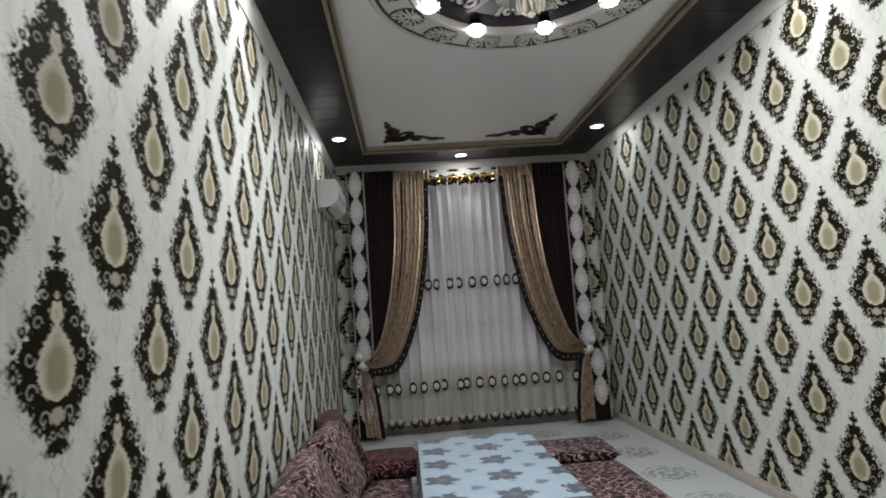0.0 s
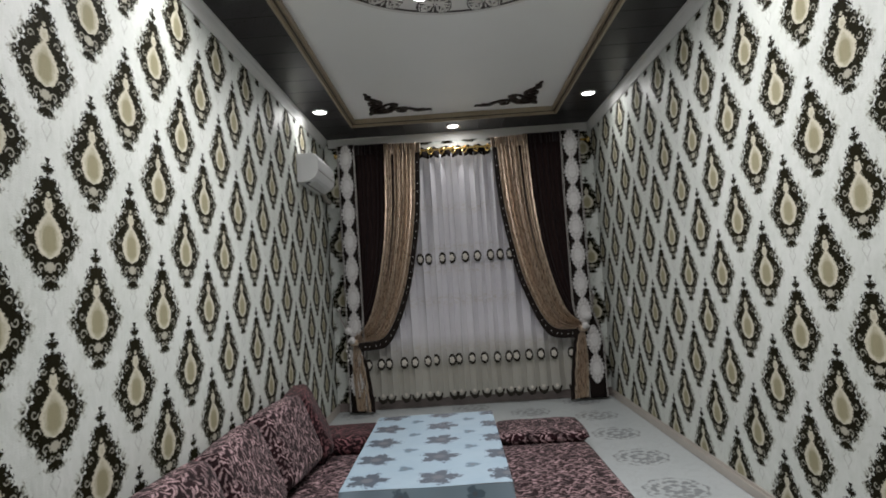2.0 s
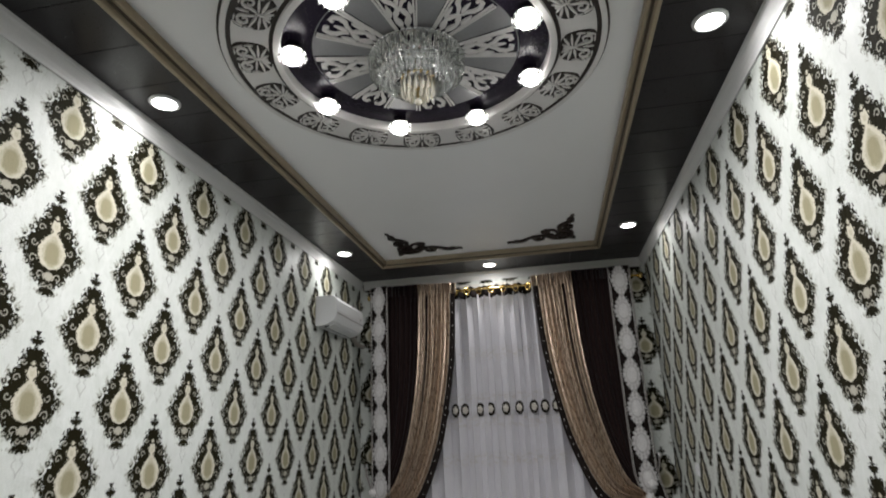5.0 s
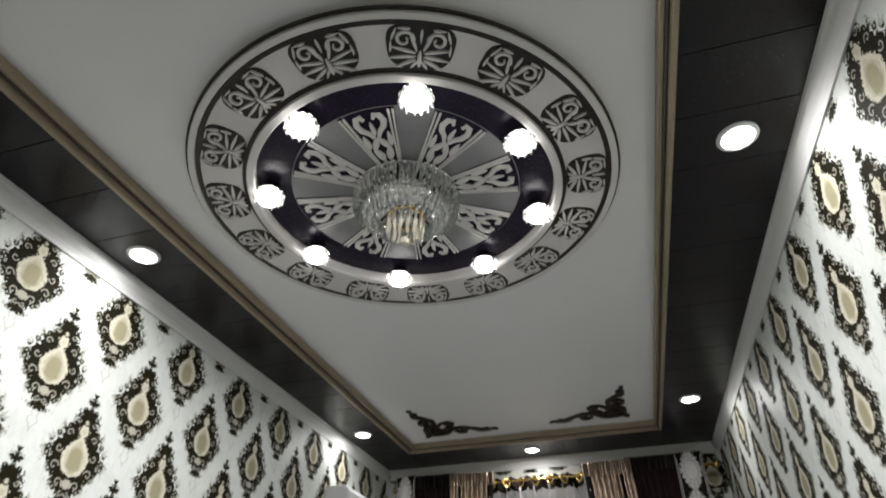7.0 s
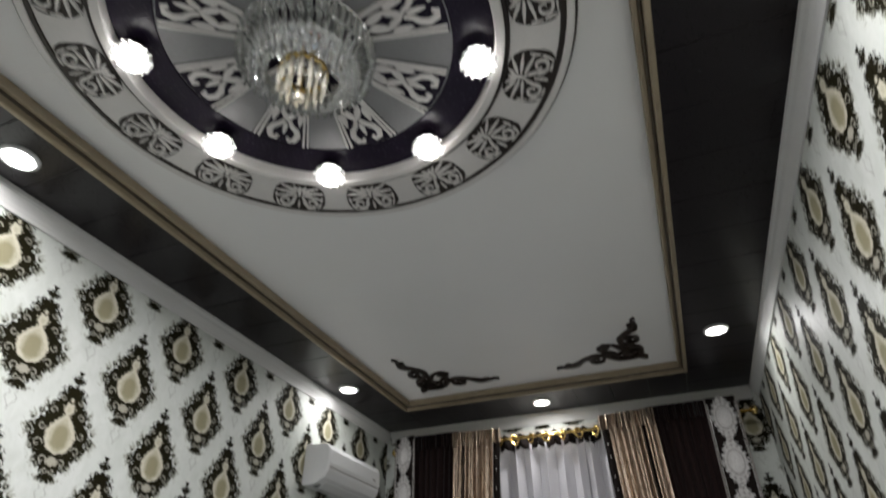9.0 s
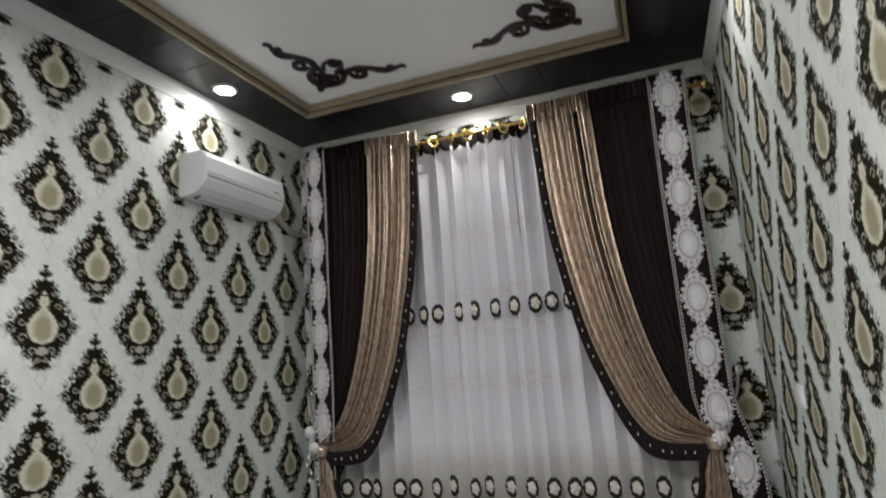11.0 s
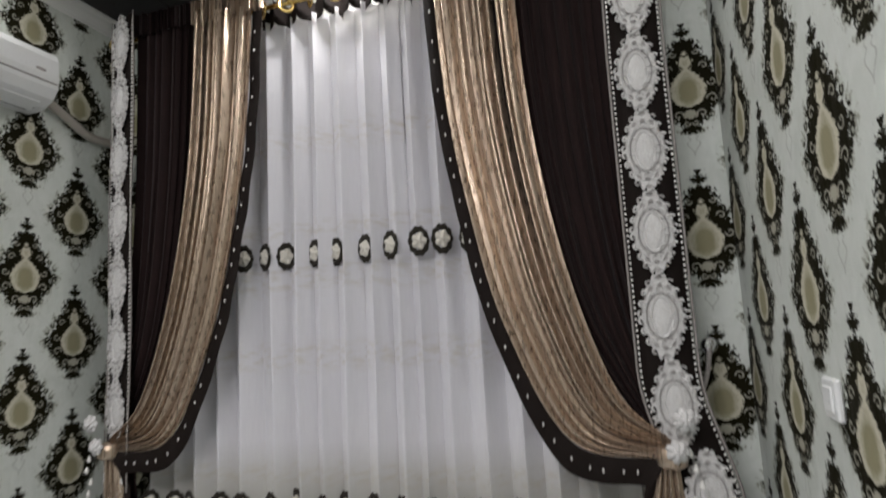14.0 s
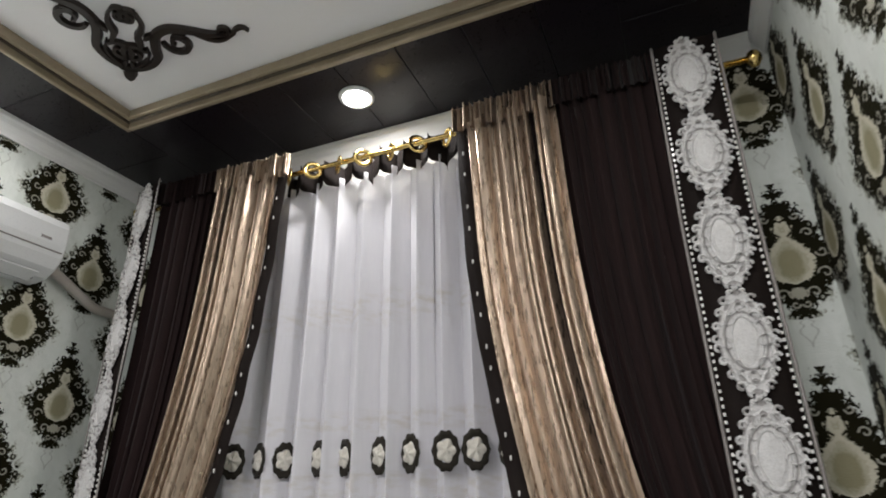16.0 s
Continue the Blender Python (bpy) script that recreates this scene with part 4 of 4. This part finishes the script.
leaf_shape(-0.012, -0.012, math.pi / 4, 0.085, 0.050, z0, z1, bm)
leaf_shape(0.045, 0.010, math.pi / 4 + 0.3, 0.060, 0.026, z0, z1, bm)
leaf_shape(0.010, 0.045, math.pi / 4 - 0.3, 0.060, 0.026, z0, z1, bm)
orn = tagged(part("corner_ornament", bm, BROWN), "dark brown scrollwork ornament in the ceiling tray corner", "ceiling ornament", "corner ornaments")
orn.matrix_basis = Matrix.Translation((0.576, -0.640, T)) @ Matrix.Diagonal((1, -1, 1, 1))
orn2 = new("corner_ornament", orn.data)
tagged(orn2, orn["label"], orn["category"], orn["group"])
orn2.matrix_basis = Matrix.Translation((2.062, -0.645, T)) @ Matrix.Diagonal((-1, -1, 1, 1))

# ---------- ring of crystal lamps ----------
CRYSTAL = Mat("cut_crystal", 0.03, 0.0, (0.95, 0.97, 0.95))
CRYSTAL.b.inputs["Transmission Weight"].default_value = 0.85
CRYSTAL.b.inputs["IOR"].default_value = 1.5
AMBER = Mat("amber_crystal", 0.05, 0.0, (0.93, 0.90, 0.79))
AMBER.b.inputs["Transmission Weight"].default_value = 0.7
prism_bm = lathe([(0.0, 0.0), (0.0055, -0.004), (0.0065, -0.022), (0.0, -0.034)], 6)
PRISM = mesh_of("crystal", prism_bm, CRYSTAL.m)
bulb0 = None
for k, (x, y) in enumerate(BULBS):
    if bulb0 is None:
        bulb0 = thing("crystal_spotlight", (x, y, BULB_Z), "small round crystal ceiling lamp, glowing white", "ceiling lamp", "lamps round the medallion")
        part("base", lathe([(0.0, MZ + IN - 0.012 - BULB_Z), (0.030, MZ + IN - 0.012 - BULB_Z), (0.032, 0.004), (0.044, 0.0), (0.046, -0.004), (0.040, -0.006), (0.0, -0.007)], 28), CHROME, bulb0, "", True)
        part("globe", lathe([(0.0, -0.005), (0.026, -0.006), (0.037, -0.016), (0.040, -0.028), (0.035, -0.041), (0.021, -0.050), (0.0, -0.053)], 24), GLOW.m, bulb0, "glowing globe", True)
        for i in range(14):
            a = 2 * math.pi * i / 14
            c = part("crystal", PRISM, None, bulb0)
            c.matrix_local = Matrix.Translation((0.046 * math.cos(a), 0.046 * math.sin(a), -0.006)) @ Matrix.Rotation(a, 4, "Z") @ Matrix.Rotation(radians(-14), 4, "Y")
    else:
        copy_thing(bulb0, pose(x, y, BULB_Z, 0, 0, 45 * k))

# ---------- chandelier ----------
chan = thing("crystal_chandelier", (CX, CY, MZ + IN - 0.008), "round crystal chandelier with hanging prism tiers and an amber core", "chandelier")
part("upper_ring", annulus(0.184, 0.196, -0.020, -0.008, 64), CHROME, chan)
part("canopy", lathe([(0.0, 0.0), (0.10, 0.0), (0.104, -0.012), (0.096, -0.022), (0.0, -0.024)], 48), CHROME, chan, "", True)
part("middle_ring", annulus(0.125, 0.140, -0.085, -0.070, 48), CHROME, chan)
part("lower_ring", annulus(0.058, 0.070, -0.125, -0.112, 32), GOLD, chan)
for k in range(4):
    a = math.pi * (k / 2 + 0.25)
    part("arm", tube([(0.09 * math.cos(a), 0.09 * math.sin(a), -0.014), (0.14 * math.cos(a), 0.14 * math.sin(a), -0.014), (0.188 * math.cos(a), 0.188 * math.sin(a), -0.014)], 0.005, 6), CHROME, chan, "", True)
part("stem", tube([(0, 0, -0.02), (0, 0, -0.07), (0, 0, -0.13)], 0.012, 12), CHROME, chan, "", True)


def prism(length, w):
    return lathe([(0.0, 0.0), (w, -0.006), (w, -length + 0.016), (0.0, -length)], 5)


LONG = mesh_of("crystal_prism", prism(0.085, 0.0075), CRYSTAL.m)
MID = mesh_of("crystal_prism", prism(0.075, 0.0075), CRYSTAL.m)
CORE = mesh_of("crystal_prism", prism(0.085, 0.0065), AMBER.m)
for me, r, z, n, lean in ((LONG, 0.194, -0.016, 52, 4), (LONG, 0.172, -0.050, 44, 20), (MID, 0.142, -0.080, 36, 14), (MID, 0.112, -0.092, 26, 6), (CORE, 0.066, -0.118, 15, 3), (CORE, 0.040, -0.134, 9, 0)):
    for i in range(n):
        a = 2 * math.pi * (i + 0.5 * (r < 0.18)) / n
        c = part("crystal_prism", me, None, chan)
        c.matrix_local = Matrix.Translation((r * math.cos(a), r * math.sin(a), z)) @ Matrix.Rotation(a, 4, "Z") @ Matrix.Rotation(radians(lean), 4, "Y")
part("ball", lathe([(0.0, 0.0), (0.012, -0.004), (0.017, -0.015), (0.012, -0.027), (0.0, -0.032)], 8, (0, 0, -0.205)), AMBER.m, chan, "amber glass ball")
part("ball_stem", tube([(0, 0, -0.12), (0, 0, -0.17), (0, 0, -0.208)], 0.003, 6), GOLD, chan)

# ---------- air conditioner ----------
ac = thing("air_conditioner", (0, -0.785, 2.098), "white split air conditioner mounted high on the wall", "air conditioner")
prof = [(0.0, 0.0), (0.055, 0.0), (0.115, 0.010), (0.165, 0.042), (0.192, 0.085), (0.200, 0.14), (0.196, 0.225), (0.182, 0.258), (0.160, 0.270), (0.0, 0.270)]
bm = bmesh.new()
ends = [[bm.verts.new((0.002 + 0.88 * x * e, y, z * 0.86)) for x, z in prof] for y, e in ((-0.335, 0.95), (-0.327, 1.0), (0.327, 1.0), (0.335, 0.95))]
for a, b in zip(ends, ends[1:]):
    for k in range(len(prof)):
        bm.faces.new((a[k], a[(k + 1) % len(prof)], b[(k + 1) % len(prof)], b[k]))
bm.faces.new(ends[0])
bm.faces.new(ends[-1])
part("body", bm, WHITE_PL, ac, "", False)
part("outlet", boxes((0.052, -0.29, -0.004, 0.098, 0.29, 0.010), bevel=0.003), plain("vent_dark", (0.05, 0.05, 0.055), (0.09, 0.09, 0.095), 20, 0.5), ac, "dark air outlet slot")
flap = part("flap", boxes((-0.033, -0.285, -0.003, 0.030, 0.285, 0.003), bevel=0.002), WHITE_PL, ac)
flap.matrix_local = pose(0.106, 0, 0.004, 0, -24, 0)
part("panel_line", boxes((0.168, -0.32, 0.092, 0.1785, 0.32, 0.0955)), CORD, ac, "thin grey seam")
part("badge", boxes((0.1760, 0.23, 0.130, 0.1785, 0.27, 0.140), bevel=0.0005), CORD, ac, "small grey maker's plate")
part("pipe_cover", tube(smooth_line([(0.03, 0.32, 0.10), (0.028, 0.40, 0.075), (0.026, 0.53, 0.015), (0.026, 0.61, -0.018), (0.026, 0.71, -0.018), (0.026, 0.784, -0.016)], 16), 0.020, 10), SKIRT, ac, "beige wrapped pipe", True)

# ---------- wall switch ----------
sw = thing("light_switch", (W - 0.0035, -0.848, 0.94), "small white plastic switch on the wallpapered wall", "switch")
part("plate", boxes((-0.010, -0.041, -0.041, 0.003, 0.041, 0.041), bevel=0.004), WHITE_PL, sw)
part("rocker", boxes((-0.015, -0.026, -0.026, -0.009, 0.026, 0.026), bevel=0.003), WHITE_PL, sw)

# ---------- floor seating ----------


def velour(name, dark, mid, pale, size):
    """Cut pile with pale brush-like leaf strokes, slanting to and fro from row to row."""
    m = Mat(name, 0.8)
    x, y, z = m.coords()
    wx, wy = m.noise(m.vec(x, y, z), 13.0, 3.0) - 0.5, m.noise(m.vec(y, z, x), 15.0, 3.0) - 0.5
    nap, tone = m.noise(scale=240, detail=2), m.noise(scale=16, detail=3)
    a, b = x + z * 0.7 + wx * size * 2.6, y + z * 0.4 + wy * size * 2.2
    total = None
    for shift, length, thick, lean in ((0.0, 0.50, 0.15, 0.75), (0.5, 0.42, 0.11, -0.9)):
        row = (b / size + shift).floor()
        du = ((a / (size * 1.25)) + row * 0.37 + shift).fmod(1.0) - 0.5
        dv = (b / size + shift).fmod(1.0) - 0.5
        way = (row.fmod(2.0) * 2.0 - 1.0) * lean
        across = (dv - du * way + (du * du) * way * 1.6).abs()
        stroke = (across + du.abs() * 0.16).below(thick, 0.09) * du.abs().below(length, 0.12)
        total = stroke if total is None else total.max(stroke)
    out = m.mix((tone * 2.2 - 0.6).clamp(), dark, mid)
    out = m.mix(total * (tone * 3.4 - 1.05).clamp() * (nap * 0.9 + 0.5).clamp(), out, pale)
    m.colour(out)
    m.b.inputs["Sheen Weight"].default_value = 0.08
    m.b.inputs["Specular IOR Level"].default_value = 0.2
    m.bump(total * 0.8 + nap * 0.3, 0.5, 0.008)
    return m.m


VELOUR = velour("burgundy_velour", (0.006, 0.0015, 0.0025), (0.024, 0.003, 0.006), (0.60, 0.42, 0.43), 0.048)
VELOUR_DK = velour("dark_burgundy_velour", (0.006, 0.0015, 0.002), (0.018, 0.003, 0.005), (0.30, 0.13, 0.14), 0.048)



def cushion(lx, ly, lz, nu=20, nv=16, puff=0.55, seed=0.0):
    """A stuffed pad lying flat with its base at z = 0: full in the middle, pinched at a seam round the edge."""
    bm = bmesh.new()
    for side in (1, -1):
        def at(s, t):
            a, b = 2 * s - 1, 2 * t - 1
            edge = max(0.0, 1 - abs(a) ** 8) ** puff * max(0.0, 1 - abs(b) ** 8) ** puff
            pull = 1 - 0.05 * (abs(a * b) ** 3)
            lump = 0.07 * noise.noise((a * 3 + seed, b * 3, side * 2.0))
            crease = 0.04 * math.sin(9 * a + 3 * seed) * math.sin(7 * b) * (abs(a) ** 2)
            h = edge * (1 + lump + crease)
            z = lz * (0.5 + 0.5 * side * h) if side > 0 else lz * (0.5 - 0.5 * edge)
            return (a * lx / 2 * pull, b * ly / 2 * pull, z)
        grid(nu, nv, at, bm)
    bmesh.ops.remove_doubles(bm, verts=bm.verts, dist=1e-4)
    return bm


def seam_of(lx, ly, z):
    pts = []
    for a, b in ((-1, -1), (1, -1), (1, 1), (-1, 1)):
        pts.append((a * lx / 2 * 0.95, b * ly / 2 * 0.95, z))
    line = []
    for p, q in zip(pts, pts[1:] + pts[:1]):
        line += [Vector(p).lerp(Vector(q), k / 6) for k in range(6)]
    line.append(Vector(pts[0]))
    return tube(line, 0.005, 6)


def pad(name, size, m, mat, label, category, group="", seed=0.0, nu=20, nv=16):
    ob = new(name)
    tagged(ob, label, category, group)
    part("cover", cushion(*size, nu, nv, 0.42, seed), mat, ob, "", True)
    part("piping", seam_of(size[0], size[1], size[2] / 2), VELOUR_DK, ob, "", True)
    ob.matrix_basis = m
    return ob


pad("floor_mattress", (0.56, 2.90, 0.14), pose(0.36, -3.12, 0), VELOUR, "long burgundy patterned floor mattress along the wall", "mattress", "floor mattresses", 0.3, 24, 70)
pad("floor_mattress", (0.66, 2.90, 0.12), pose(1.72, -3.12, 0), VELOUR, "long burgundy patterned floor mattress beside the low table", "mattress", "floor mattresses", 1.3, 24, 70)
pad("bolster", (0.63, 0.46, 0.085), pose(1.735, -1.74, 0.106, 0, 0, -2), VELOUR, "folded burgundy patterned cushion lying on the mattress end", "cushion", "", 2.1)
pad("bolster", (0.56, 0.46, 0.13), pose(0.42, -1.80, 0.118, 0, 0, 2), VELOUR_DK, "dark burgundy bolster lying across the mattress end", "cushion", "", 3.1)
for k, (y, tilt, turn, mat) in enumerate(((-1.90, 66, 14, VELOUR_DK), (-2.50, 70, -4, VELOUR), (-3.14, 68, 3, VELOUR), (-3.80, 70, -2, VELOUR))):
    pad("back_cushion", (0.45, 0.64, 0.19), pose(0.375, y, 0.185, 0, 0, turn) @ pose(0, 0, 0, 0, tilt - 180, 0) @ pose(0.225, 0, 0), mat,
        "large burgundy patterned cushion leaning on the wall", "cushion", "back cushions", 4.0 + k)

# ---------- low table ----------
TXA, TXB, TYA, TYB, TZ = 0.685, 1.41, -3.345, -2.0, 0.36
WOOD = plain("table_wood", (0.10, 0.055, 0.03), (0.17, 0.10, 0.06), 6, 0.5)
tab = thing("low_table", ((TXA + TXB) / 2, (TYA + TYB) / 2, 0), "low wooden dining table under a tablecloth", "table")
hx, hy = (TXB - TXA) / 2 - 0.01, (TYB - TYA) / 2 - 0.01
part("tabletop", boxes((-hx, -hy, TZ - 0.034, hx, hy, TZ - 0.006), bevel=0.004), WOOD, tab)
part("apron", boxes((-hx + 0.05, -hy + 0.05, TZ - 0.10, hx - 0.05, hy - 0.05, TZ - 0.034)), WOOD, tab)
for sx in (-1, 1):
    for sy in (-1, 1):
        part("leg", lathe([(0.018, 0.0), (0.022, 0.08), (0.03, 0.2), (0.026, TZ - 0.10)], 12, (sx * (hx - 0.09), sy * (hy - 0.09), 0)), WOOD, tab, "", True)


def tablecloth_material():
    m = Mat("flowered_tablecloth", 0.22)
    x, y, z = m.coords()
    out = m.mix(m.noise(scale=6, detail=3), (0.30, 0.42, 0.51), (0.40, 0.505, 0.585))
    px, py = 0.31, 0.30
    drop = z * -1.0 + TZ                                # the print runs on down the hanging sides
    mx, my = (TXA + TXB) / 2, (TYA + TYB) / 2
    x = x + (x - mx).op("SIGN") * drop * ((x - mx).abs() - (TXB - TXA) / 2 + 0.003).below(0.0, 0.001).inv()
    y = y + (y - my).op("SIGN") * drop * ((y - my).abs() - (TYB - TYA) / 2 + 0.003).below(0.0, 0.001).inv()
    for ox, oy, size, five, tone in ((0.0, 0.0, 0.088, 5.0, (0.055, 0.060, 0.078)), (0.155, 0.14, 0.036, 3.0, (0.13, 0.19, 0.24))):
        du = (x - TXA - 0.10 - ox + px / 2).fmod(px) - px / 2
        dv = (y - TYA - 0.12 - oy + py / 2).fmod(py) - py / 2
        r = (du * du + dv * dv).op("SQRT")
        ang = dv.op("ARCTAN2", du)
        rag = m.noise(m.vec(x, y), 48.0, 3.0, 0.65) - 0.5
        petal = (ang * (five / 2)).op("COSINE").abs() * (size * 0.45) + size * 0.62
        mask = (r - petal - rag * size * 1.7).below(0.0, 0.006)
        heart = r.below(size * 0.3, size * 0.2)
        out = m.mix(mask * 0.85, out, m.mix(heart * 0.7, tone, (0.15, 0.14, 0.15)))
    m.colour(out)
    m.bump(m.noise(scale=30, detail=3), 0.15, 0.004)
    return m.m


def cloth_edge(u):
    """The outline of the tabletop at u, from 0 to 1 round it, with its outward way."""
    w, d = TXB - TXA, TYB - TYA
    per = 2 * (w + d)
    s = (u % 1.0) * per
    if s < w:
        return (TXA + s, TYA), (0, -1)
    if s < w + d:
        return (TXB, TYA + s - w), (1, 0)
    if s < 2 * w + d:
        return (TXB - (s - w - d), TYB), (0, 1)
    return (TXA, TYB - (s - 2 * w - d)), (-1, 0)


bm = grid(20, 30, lambda s, t: (TXA + s * (TXB - TXA), TYA + t * (TYB - TYA), TZ + 0.0015 * math.sin(9 * s + 4 * t)))


def skirt(s, t):
    (x, y), (nx, ny) = cloth_edge(s)
    corner = min(abs(x - TXA), abs(x - TXB)) + min(abs(y - TYA), abs(y - TYB))
    flare = t * (0.012 + 0.012 * math.sin(s * 2 * math.pi * 26) + 0.03 * math.exp(-(corner / 0.05) ** 2))
    mx, my = (x - (TXA + TXB) / 2), (y - (TYA + TYB) / 2)
    k = math.exp(-(corner / 0.05) ** 2)
    nx, ny = nx * (1 - k) + k * 0.7 * math.copysign(1, mx), ny * (1 - k) + k * 0.7 * math.copysign(1, my)
    return (x + nx * flare, y + ny * flare, TZ - 0.001 - 0.19 * t - 0.006 * (1 - (1 - t) ** 2))


grid(220, 5, skirt, bm)
bmesh.ops.remove_doubles(bm, verts=bm.verts, dist=5e-4)
tagged(part("tablecloth", bm, tablecloth_material(), None, "", True), "pale blue tablecloth with grey flowers on the low table", "tablecloth")
